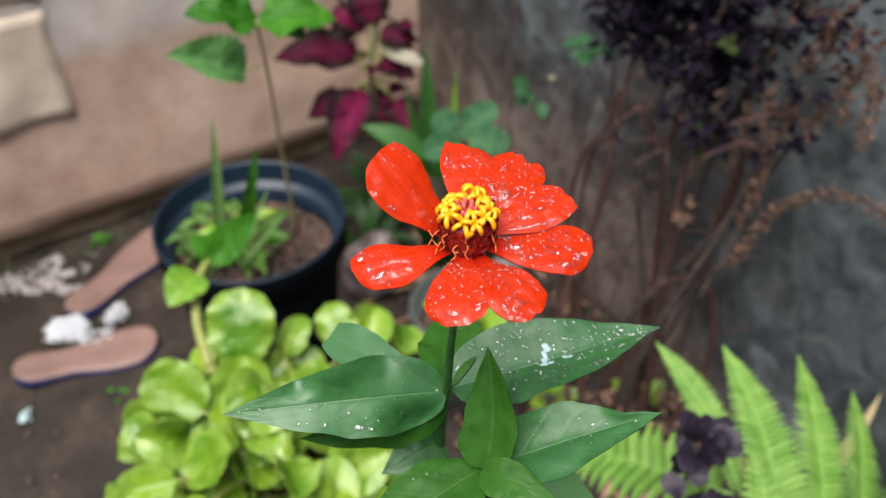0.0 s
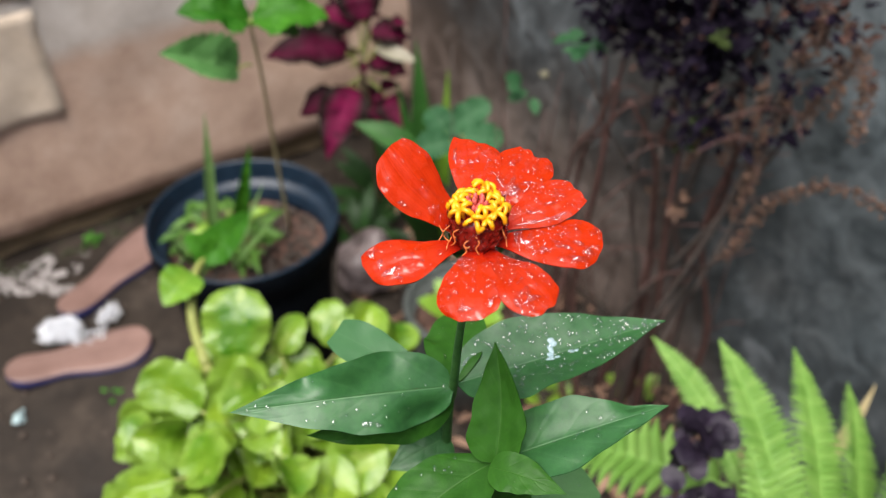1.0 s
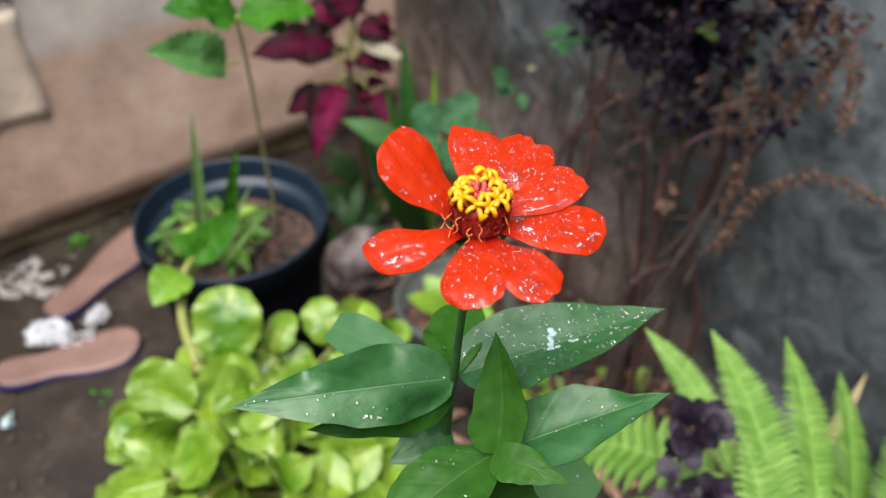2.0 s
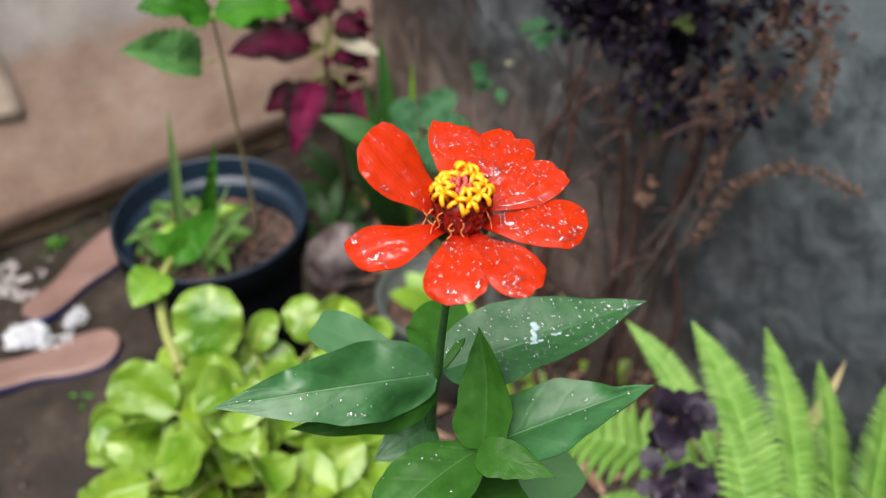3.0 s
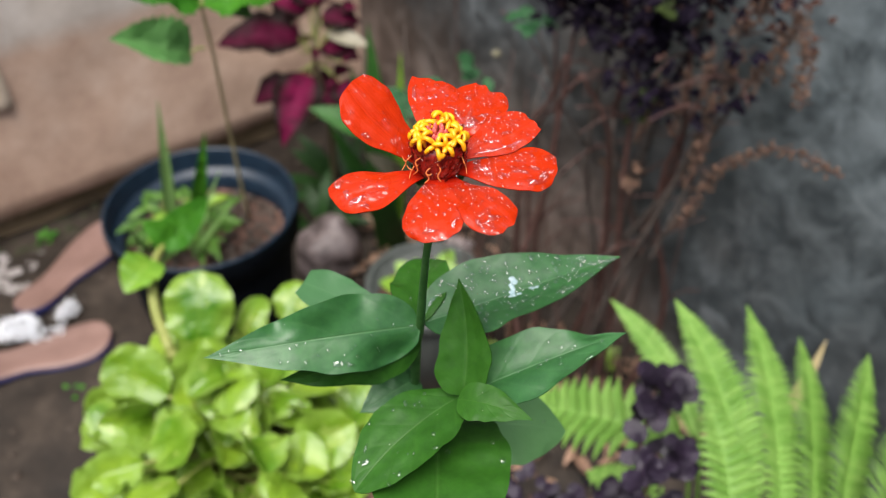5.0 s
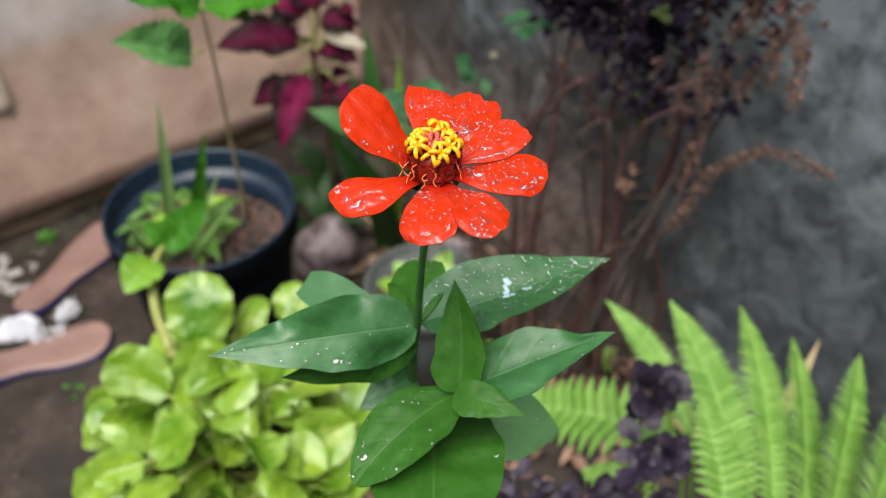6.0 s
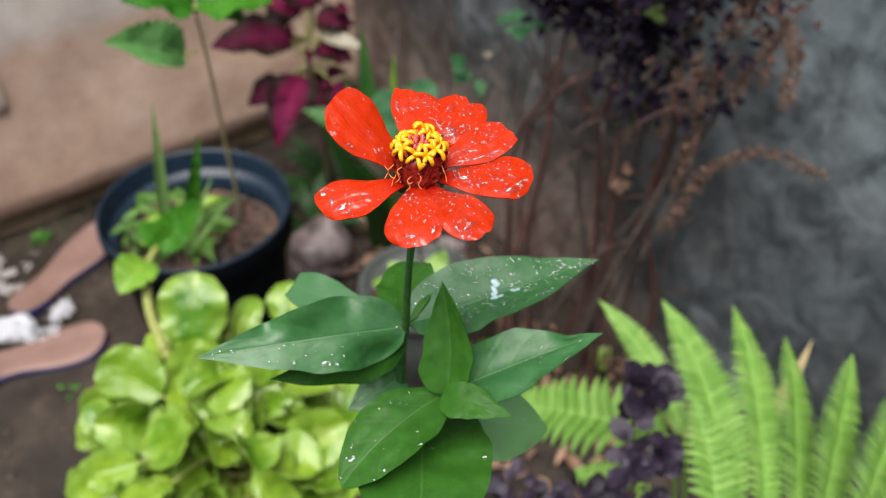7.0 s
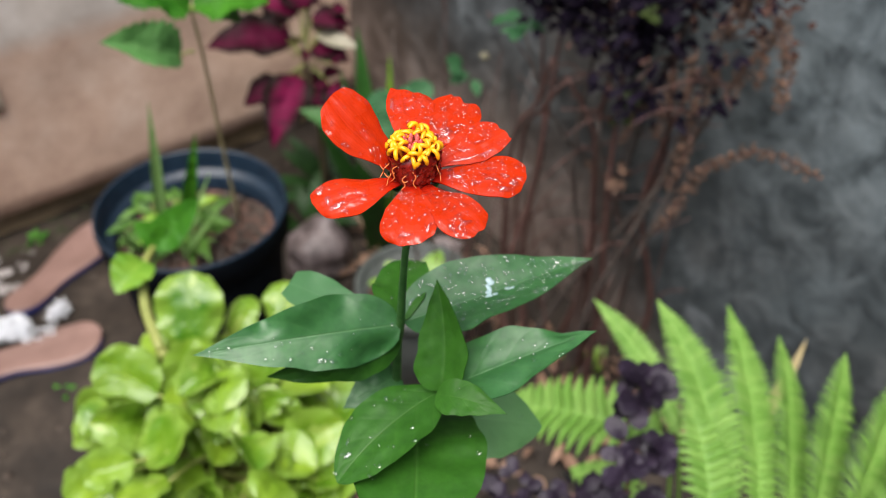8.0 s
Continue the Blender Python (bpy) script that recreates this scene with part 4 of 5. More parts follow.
def stalk_leaf(name, base, tip, up, width, outline, material, parent, stalk=None, nu=14, nv=8, thick=0.0004, label="", **shape):
    ob = part(name, Blade(base, tip, up, width, outline, **shape).mesh(nu, nv, thick), material, parent, label)
    if stalk is not None:
        part("leaf_stalk", tube([stalk, Vector(stalk).lerp(Vector(base), 0.5) + Vector((0, 0, 0.003)), base], [0.0014, 0.0012, 0.001], 6), M_VINESTEM, ob)
    return ob


def make_seedling():
    s = thing("seedling", POT + Vector((0.05, 0.03, 0.30)), "tall thin seedling with bright green toothed leaves", "plant")
    root = POT + Vector((0.055, 0.03, 0.30))
    top = Vector((-0.1636, 0.7234, 0.7610))
    part("stem", tube([root, Vector((-0.1950, 0.8919, 0.5082)), Vector((-0.1779, 0.8026, 0.6634)), top], [0.0023, 0.0021, 0.0018, 0.0014], 8), M_PALESTEM, s)
    knot = Vector((-0.1770, 0.7640, 0.6978))
    stalk_leaf("leaf", (-0.1905, 0.7572, 0.6960), (-0.2500, 0.7280, 0.7330), (-0.1, -0.6, 0.8), 0.064, pointed, M_SEEDLING, s, knot, arch=0.05, fold=0.85, ripple=0.05, waves=1.3, tooth=0.20, teeth=9, nu=54, droop=0.06)
    stalk_leaf("leaf", (-0.1644, 0.7259, 0.7650), (-0.2180, 0.7037, 0.7880), (0, -0.5, 1), 0.055, heart, M_GREEN, s, top, arch=0.10, fold=0.35, ripple=0.07, waves=2.2, tooth=0.22, teeth=10, nu=60, droop=0.10)
    stalk_leaf("leaf", (-0.1620, 0.7266, 0.7640), (-0.0956, 0.7381, 0.7650), (0, -0.5, 1), 0.055, heart, M_GREEN, s, top, arch=0.10, fold=0.35, ripple=0.07, waves=2.2, tooth=0.22, teeth=10, nu=60, droop=0.10)
    stalk_leaf("leaf", (-0.1547, 0.7623, 0.7499), (-0.1226, 0.7228, 0.7510), (0, -0.6, 1), 0.035, heart, M_GREEN, s, top, arch=0.08, fold=0.2, tooth=0.10, nu=28)


make_seedling()


def make_weeds():
    rng = random.Random(31)
    o = POT + Vector((-0.03, -0.02, 0.299))
    w = thing("grass_tuft", o, "small tuft of green grass blades sprouting from potting soil", "grass")
    for k, (bx, by, tip) in enumerate((
            (-0.015, 0.02, (-0.2641, 0.8701, 0.5745)), (0.0, 0.0, (-0.2604, 0.8564, 0.5165)), (0.012, 0.01, (-0.2221, 0.8821, 0.5207)),
            (0.02, 0.0, (-0.2116, 0.8717, 0.4685)), (-0.03, 0.0, (-0.2940, 0.7408, 0.5006)), (0.015, -0.02, (-0.1915, 0.8267, 0.4551)))):
        b = o + Vector((bx, by, 0))
        part("blade", Blade(b, tip, (0.2 * (-1) ** k, -0.8, 0.5), (0.015, 0.009, 0.021)[min(k, 2)] if k < 3 else 0.008, strap, 0.06, 0.35).mesh(12, 4, 0.0003), M_GREEN if k == 2 else M_GRASS, w)
    w = thing("pot_weed", o + Vector((0, -0.01, 0)), "low leafy green weed growing in potting soil", "weed")
    for k in range(48):
        a, r = 2.4 * k, math.sqrt((k + 0.5) / 48)
        root = o + Vector((0.012 * math.cos(a), 0.012 * math.sin(a), 0.0))
        base = o + Vector((0.056 * r * math.cos(a) + 0.006, 0.046 * r * math.sin(a) + 0.004, rng.uniform(0.018, 0.066)))
        d = Vector((math.cos(a) + rng.uniform(-.7, .7), math.sin(a) + rng.uniform(-.7, .7), rng.uniform(-0.35, 0.45))).normalized()
        lf = part("leaf", Blade(base, base + d * rng.uniform(0.024, 0.046), (rng.uniform(-.5, .5), -0.4, 1), rng.uniform(0.011, 0.019), pointed, 0.12, 0.2, 0.02, 1.5, k).mesh(10, 6, 0.0003), M_VINE if k % 12 == 4 else M_WEED, w)
        part("leaf_stalk", tube([root, root.lerp(base, 0.5) + Vector((0, 0, 0.006)), base], [0.0009, 0.0008, 0.0006], 5, steps=3), M_VINESTEM, lf)


make_weeds()


# ---- lime-leaved plant in front of it ----
LIME = Vector((-0.155, 0.515, 0.0))


def make_lime_plant():
    rng = random.Random(41)
    p = thing("terracotta_pot", LIME, "plain terracotta pot beneath lime green leaves", "pot")
    part("body", lathe([(0.070, 0.0), (0.074, 0.004), (0.098, 0.34), (0.092, 0.345), (0.085, 0.33), (0.07, 0.02)], LIME, 48), M_TERRACOTTA, p)
    part("rim", lathe([(0.094, 0.325), (0.104, 0.325), (0.108, 0.332), (0.108, 0.372), (0.104, 0.378), (0.096, 0.378), (0.092, 0.372), (0.090, 0.33)], LIME, 48, close=False), M_TERRACOTTA, p)
    part("soil", lathe([(0.002, 0.36), (0.05, 0.362), (0.0925, 0.358), (0.0925, 0.33)][::-1], LIME, 32), M_POT_SOIL, p)
    o = LIME + Vector((0, 0, 0.36))
    s = thing("lime_plant", o, "bushy potted plant with round glossy lime-green leaves", "plant")
    placed = (
        ((-0.1981, 0.6063, 0.5026), 0.068), ((-0.2476, 0.5317, 0.4933), 0.060), ((-0.1884, 0.5437, 0.4843), 0.055), ((-0.1998, 0.4453, 0.5144), 0.062), ((-0.2438, 0.4763, 0.5007), 0.050),
        ((-0.1111, 0.6510, 0.4558), 0.054), ((-0.0801, 0.6657, 0.4380), 0.052), ((-0.1233, 0.5501, 0.4751), 0.055), ((-0.1272, 0.4347, 0.5013), 0.050), ((-0.0722, 0.4649, 0.4778), 0.060),
        ((-0.0973, 0.5341, 0.4579), 0.058), ((-0.2407, 0.4202, 0.5103), 0.046), ((-0.2097, 0.3979, 0.5097), 0.048), ((-0.2529, 0.4038, 0.5038), 0.044), ((-0.1521, 0.6263, 0.4677), 0.048),
        ((-0.1539, 0.4946, 0.4883), 0.050), ((-0.0574, 0.6027, 0.4062), 0.050), ((-0.1921, 0.5123, 0.4859), 0.045), ((-0.0447, 0.6705, 0.4121), 0.045), ((-0.1076, 0.4064, 0.4910), 0.050),
        ((-0.1661, 0.4152, 0.4842), 0.046), ((-0.0585, 0.4322, 0.4540), 0.055), ((-0.2327, 0.5771, 0.4864), 0.036), ((-0.0894, 0.6008, 0.4474), 0.042), ((-0.0341, 0.4950, 0.4227), 0.05))

    def leaf(c, size, k, aim=None):
        c = Vector(c)
        rad = Vector((c.x - LIME.x, c.y - LIME.y, 0))
        d = (rad.normalized() if rad.length > 0.01 else Vector((0, -1, 0)))
        d = (d + Vector((rng.uniform(-.7, .7), rng.uniform(-.7, .7), rng.uniform(-.1, .7)))).normalized()
        up = Vector((rng.uniform(-.7, .7) + d.x * 0.3, rng.uniform(-1.1, .3), 1.0))
        if aim:
            d, up = Vector(aim).normalized(), Vector((0.1, -0.9, 0.7))
        base = c - d * size * 0.5
        ob = part("leaf", Blade(base, c + d * size * 0.5, up, size * rng.uniform(0.72, 0.95), round_leaf, rng.uniform(-0.10, 0.18), rng.uniform(0.0, 0.55), rng.uniform(0.03, 0.09), rng.uniform(0.8, 2.4), k, curl=rng.uniform(-0.5, 0.45), droop=rng.uniform(0, 0.15), wobble=0.12).mesh(14, 10, 0.0007), M_LIME, s)
        root = LIME + Vector((rng.uniform(-.05, .05), rng.uniform(-.05, .05), 0.36))
        part("leaf_stalk", tube([root, root.lerp(base, 0.6) + Vector((0, 0, 0.015)), base], [0.002, 0.0018, 0.0014], 6, steps=4), M_VINESTEM, ob)

    for k, (c, size) in enumerate(placed):
        leaf(c, size * (1.1 if k < 3 else 0.95), k, ((0.05, 0.55, 0.65), (-0.7, 0.3, 0.4), (0.0, 0.5, 0.6), (0.3, -0.7, 0.2), (-0.6, -0.3, 0.3), (-0.4, 0.5, 0.5), (0.3, 0.6, 0.4))[k] if k < 7 else None)
    for k in range(190):
        a, r = rng.random() * 6.283, 0.142 * math.sqrt(rng.random())
        leaf(LIME + Vector((r * math.cos(a), r * 0.95 * math.sin(a), 0.412 + rng.uniform(0, 0.10) * (1.1 - r * 4.2) - 0.35 * max(0.0, r * math.sin(a)))), rng.uniform(0.028, 0.054), k + 0.5)
    # the shoot that climbs beside the black pot
    s = thing("climbing_shoot", (-0.2250, 0.5781, 0.4847), "pale climbing shoot with yellow-green leaves", "plant")
    a = Vector((-0.2228, 0.5675, 0.4883))
    part("stem", tube([a, (-0.2428, 0.6160, 0.4982), (-0.2472, 0.6598, 0.5151), (-0.2374, 0.7036, 0.5138), (-0.2148, 0.7419, 0.5192)], [0.0055, 0.0052, 0.0045, 0.003, 0.002], 8), M_VINESTEM, s)
    part("lower_stem", tube([a, a.lerp(LIME + Vector((-0.05, 0.05, 0.37)), 0.5), LIME + Vector((-0.05, 0.05, 0.355))], [0.0055, 0.006, 0.006], 8), M_VINESTEM, s)
    stalk_leaf("leaf", (-0.2463, 0.6593, 0.5219), (-0.2679, 0.6184, 0.5177), (-0.2, -0.8, 0.6), 0.046, ovate, M_VINE, s, arch=0.10, fold=0.35, ripple=0.05)
    stalk_leaf("leaf", (-0.2471, 0.6809, 0.5152), (-0.2026, 0.7505, 0.5257), (0.3, -0.7, 0.7), 0.040, heart, M_GREEN, s, arch=0.06, fold=0.15, ripple=0.02)
    stalk_leaf("leaf", (-0.2325, 0.6948, 0.5175), (-0.2587, 0.6944, 0.5430), (0, -0.7, 0.7), 0.030, heart, M_GREEN, s, arch=0.06, fold=0.15)


make_lime_plant()


# ---- fern ----
def frond(name, base, tip, up, width, parent, sag=0.12, pairs=34, sweep=0.0, start=0.12, single=False):
    """One frond: a curved rachis with two rows of narrow pinnae that shorten to the tip."""
    b = Blade(base, tip, up, width, lambda t: 1.0, sag, 0.0, sweep=sweep)
    pts = [b.at(k / 8, 0) for k in range(9)]
    ob = part(name, tube(pts, [0.0016 - 0.0012 * k / 8 for k in range(9)], 6, steps=3), M_RACHIS, parent)
    bm = bmesh.new()
    rng = random.Random(int(abs(tip[0]) * 99991))
    for k in range(pairs):
        t = start + (0.985 - start) * (k + 0.5) / pairs
        w = 0.5 * width * (min(1.0, 0.45 + 2.2 * (t - start)) if t < 0.5 else 1.0) * max(0.04, 1 - max(0.0, (t - 0.30) / 0.70) ** 2.1)
        p = b.at(t, 0)
        yd = (b.at(min(1, t + 0.02), 0) - b.at(t - 0.02, 0)).normalized()
        for side in (-1, 1):
            n = b.z
            d = (b.x * side + yd * (0.34 + rng.uniform(-.03, .03)) + n * rng.uniform(-0.02, 0.10)).normalized()
            pw = (b.length * (0.985 - start) / pairs) * 1.38
            leafy = Blade(p, p + d * w * rng.uniform(0.94, 1.05), n + yd * 0.30, max(0.0014, pw), pinna_outline, 0.08, 0.36)
            if single:
                part("pinna", leafy.mesh(7, 4, 0.0002), M_FERN, ob)
            else:
                leafy.mesh(7, 4, 0.0002, bm)
    if single:
        bm.free()
    else:
        tagged(part("far_leafage", bm, M_FERN, ob), kind="stuff")
    return ob


def make_fern():
    root = Vector((0.27, 0.33, 0.0))
    f = thing("fern", root, "bright green sword fern with upright toothed fronds", "fern")
    for k, (base, tip, width, sag, sweep) in enumerate((
            ((0.2069, 0.3490, 0.6033), (0.1629, 0.4690, 0.6316), 0.030, 0.05, 0.06),
            ((0.2241, 0.2837, 0.5946), (0.2166, 0.4714, 0.6251), 0.050, 0.04, 0.05),
            ((0.2414, 0.2698, 0.5943), (0.2826, 0.4791, 0.6053), 0.048, 0.04, 0.02),
            ((0.2580, 0.2656, 0.5996), (0.3261, 0.4603, 0.5836), 0.046, 0.04, 0.0),
            ((0.2682, 0.2565, 0.5998), (0.3580, 0.4164, 0.6100), 0.048, 0.04, -0.03),
            ((0.2743, 0.2382, 0.6182), (0.3738, 0.3730, 0.6302), 0.050, 0.04, -0.03),
            ((0.2803, 0.2365, 0.6205), (0.3821, 0.3120, 0.6500), 0.050, 0.04, -0.03),
            ((0.2014, 0.3519, 0.6032), (0.0885, 0.4425, 0.5391), 0.070, 0.08, 0.0),
            ((0.1786, 0.3035, 0.5894), (0.1311, 0.3581, 0.5618), 0.045, 0.08, 0.0),
            ((0.2056, 0.2678, 0.6028), (0.2141, 0.3739, 0.6240), 0.044, 0.05, 0.03))):
        fr = frond("frond", base, tip, (-0.05, -0.85, 0.55) if k not in (7, 8) else (0, -0.5, 1), width, f, sag, 34 if k < 7 else 15, sweep, 0.04, k in (0, 1, 2, 3, 4, 7))
        b = Vector(base)
        part("stalk", tube([b, b.lerp(root, 0.4) + Vector((0, -0.02, 0)), root + Vector((0.01 * k - 0.04, 0, -0.005))], [0.0016, 0.002, 0.0024], 6), M_RACHIS, fr)
    part("young_tip", Blade((0.36, 0.50, 0.38), (0.3929, 0.5158, 0.5121), (0, -0.8, 0.6), 0.016, strap, 0.04, 0.3).mesh(10, 4, 0.0003), M_PALESTEM, f, "yellowing young frond tip")
    part("young_stalk", tube([(0.36, 0.50, 0.38), (0.33, 0.44, 0.2), root + Vector((0.02, 0.01, 0))], 0.0016, 6), M_RACHIS, f)


make_fern()


# ---- purple basil: low sprigs beside the fern and the tall dry bush ----
def sprig_leaves(bm, c, count, rng, size, rad, up=(0, -0.5, 1), outline=oval, broad=1.0):
    for _ in range(count):
        d = Vector((rng.uniform(-1, 1), rng.uniform(-1, 1), rng.uniform(-.5, .6))).normalized()
        p = Vector(c) + d * rad * rng.uniform(0.1, 1.0)
        s = size * rng.uniform(0.6, 1.15)
        u = Vector(up) + Vector((rng.uniform(-.6, .6), rng.uniform(-.6, .6), 0))
        Blade(p, p + (d + Vector((0, -0.2, -0.15))).normalized() * s, u, s * rng.uniform(0.55, 0.75) * broad, outline, rng.uniform(0.02, 0.16), 0.12, 0.035, 1.7, rng.random() * 6).mesh(8, 6, 0.0, bm)


def make_low_basil():
    rng = random.Random(51)
    base = Vector((0.165, 0.36, 0.0))
    p = thing("purple_basil", base, "dark purple basil sprigs with crinkled leaves", "plant")
    tops = (((0.1692, 0.3487, 0.6665), 0.034, 11), ((0.1589, 0.2994, 0.6660), 0.032, 11), ((0.1485, 0.2752, 0.6595), 0.034, 9), ((0.1220, 0.3002, 0.6196), 0.034, 7), ((0.0855, 0.3172, 0.5991), 0.030, 6))
    for c, size, n in tops:
        size, n = size * 0.48, n * 3
        c = Vector(c) + Vector((-0.006, 0, 0))
        part("stem", tube([base + Vector((rng.uniform(-.01, .01), 0, -0.005)), base.lerp(c, 0.5) + Vector((0.01, 0.02, 0)), c], [0.003, 0.0022, 0.0015], 6), M_TWIG, p)
        for _ in range(n):
            bm = bmesh.new()
            sprig_leaves(bm, c, 1, rng, size, 0.013, (0, -0.8, 0.8), round_leaf, 1.2)
            part("leaf", bm, M_BASIL, p)


make_low_basil()


def seed_spike(points, parent, rng, size=0.0026, gap=0.0060, thick=0.0095):
    """A dry flower spike: a thin axis ringed by small husks."""
    pts = [Vector(q) for q in points]
    ob = part("seed_spike", tube(pts, 0.0009, 5, steps=5), M_TWIG, parent)
    line = []
    for a, b in zip(pts, pts[1:]):
        n = max(2, int((b - a).length / gap))
        line += [a.lerp(b, k / n) for k in range(n)]
    bm = bmesh.new()
    for i, q in enumerate(line):
        for k in range(10):
            if rng.random() < 0.12:
                continue
            d = Vector((rng.uniform(-1, 1), rng.uniform(-1, 1), rng.uniform(-1, 1))).normalized()
            s = size * rng.uniform(0.35, 1.0)
            lump(q + d * thick * rng.uniform(0.3, 1.0), (s, s * 0.8, s * 0.7), frame_of(d), 0.3, i + k * 0.3, bm, 1)
    tagged(part("husk_coat", bm, M_SPIKE, ob), kind="stuff")


def make_bush():
    rng = random.Random(61)
    base = Vector((0.30, 0.90, 0.0))
    p = thing("basil_bush", base, "tall straggly dark purple basil bush with dry seed spikes", "bush")
    tops = ((0.2469, 0.8583, 0.6487), (0.2688, 0.8164, 0.6913), (0.3132, 0.7952, 0.6817), (0.3423, 0.7446, 0.7214), (0.2205, 0.9211, 0.6438), (0.3354, 0.7704, 0.6553), (0.3674, 0.7218, 0.7026), (0.2126, 0.9989, 0.5709), (0.2782, 0.8183, 0.7465), (0.3301, 0.7734, 0.7662))
    for k, t in enumerate(tops):
        t = Vector(t)
        b = base + Vector((rng.uniform(-.10, .05), rng.uniform(-.08, .06), -0.005))
        m1 = b.lerp(t, 0.35) + Vector((rng.uniform(-.05, .03), rng.uniform(-.02, .03), 0))
        m2 = b.lerp(t, 0.7) + Vector((rng.uniform(-.03, .03), rng.uniform(-.02, .03), 0.0))
        st = part("stem", tube([b, m1, m2, t], [0.0055, 0.0045, 0.0035, 0.002], 7), M_TWIG if k % 3 else M_TWIG_GREY, p)
        for j in range(5):
            q = m1.lerp(m2, rng.random()) if j % 2 else m2.lerp(t, rng.random())
            e = q + Vector((rng.uniform(-.09, .09), rng.uniform(-.07, .03), rng.uniform(-.01, .10)))
            part("twig", tube([q, q.lerp(e, 0.5) + Vector((0, 0, 0.01)), e], [0.0014, 0.0011, 0.0007], 5, steps=4), M_TWIG, st)
    spots = []
    mid = Vector((0.3014, 0.8007, 0.7050))
    side, high, deep = (Vector((0.3856, 0.7137, 0.7483)) - mid), (Vector((0.2913, 0.8247, 0.7957)) - mid), Vector((-0.02, 0.10, 0.0))
    for k in range(150):
        u, v, d = rng.uniform(-1.15, 0.95), rng.uniform(-0.95, 1.0), rng.uniform(-0.5, 0.9)
        if u > 0.35 and (v < -0.15 or rng.random() < 0.45):
            continue
        if v < -0.45 and rng.random() < 0.55 or u < -0.7 and v < -0.3 and rng.random() < 0.7:
            continue
        q = mid + side * u + high * v + deep * d
        if (q - CORNER).dot(OUT_2) < 0.05:
            continue
        spots.append(q)
    spots.sort(key=lambda q: q.y)
    crown = bmesh.new()
    for k, q in enumerate(spots):
        if k >= 24:
            sprig_leaves(crown, q, 18, rng, 0.020, 0.034, outline=pointed)
            continue
        for _ in range(12):
            bm = bmesh.new()
            sprig_leaves(bm, q, 1, rng, 0.019, 0.028, outline=pointed)
            part("leaf", bm, M_PURPLE, p)
    tagged(part("foliage", crown, M_PURPLE, p, "dense dark purple foliage"), kind="stuff")
    withered = bmesh.new()
    for k, q in enumerate(spots):
        if k % 3 == 0:
            sprig_leaves(withered, q + Vector((0.006, -0.012, 0)), 3, rng, 0.012, 0.028, outline=lance)
    for k in range(34):
        q = mid + side * rng.uniform(0.30, 0.98) + high * rng.uniform(-0.25, 1.0) + deep * rng.uniform(-0.5, 0.2)
        sprig_leaves(withered, q, 3, rng, 0.012, 0.016, outline=lance)
    tagged(part("withered_foliage", withered, M_DRY, p, "russet withered leaves and bracts"), kind="stuff")
    for a, n, size, material, name, label in (
            ((0.2829, 0.80, 0.6118), 6, 0.020, M_OLIVE, "olive_leaf", "small olive leaf"), ((0.2723, 0.82, 0.5672), 6, 0.020, M_OLIVE, "olive_leaf", ""),
            ((0.2640, 0.79, 0.7100), 4, 0.020, M_OLIVE, "olive_leaf", ""), ((0.2754, 0.80, 0.4858), 9, 0.013, M_SPIKE, "dry_bract", "pale dry bract"), ((0.290, 0.80, 0.500), 5, 0.011, M_SPIKE, "dry_bract", "")):
        for _ in range(n):
            bm = bmesh.new()
            sprig_leaves(bm, a, 1, rng, size, size * 0.8)
            part(name, bm, material, p, label)
    for pts, r, material in (
            (((0.320, 0.90, -0.005), (0.3014, 0.86, 0.2718), (0.2761, 0.84, 0.4128), (0.2500, 0.82, 0.5567)), 0.0042, M_TWIG_GREY), (((0.300, 0.90, -0.005), (0.2816, 0.86, 0.2731), (0.2653, 0.85, 0.4234), (0.2517, 0.84, 0.5266), (0.2129, 0.84, 0.6049)), 0.0040, M_TWIG),
            (((0.345, 0.89, -0.005), (0.3333, 0.85, 0.2796), (0.2942, 0.83, 0.4203), (0.2784, 0.82, 0.4824)), 0.0034, M_TWIG_GREY), (((0.18, 0.95, -0.005), (0.1682, 0.93, 0.4201), (0.1942, 0.90, 0.536), (0.2022, 0.88, 0.6062)), 0.0042, M_TWIG),
            (((0.20, 0.95, -0.005), (0.1825, 0.93, 0.4287), (0.2053, 0.90, 0.5274), (0.2234, 0.88, 0.5792)), 0.0036, M_TWIG)):
        part("stem", tube(pts, [r * (1 - 0.15 * k) for k in range(len(pts))], 7), material, p)
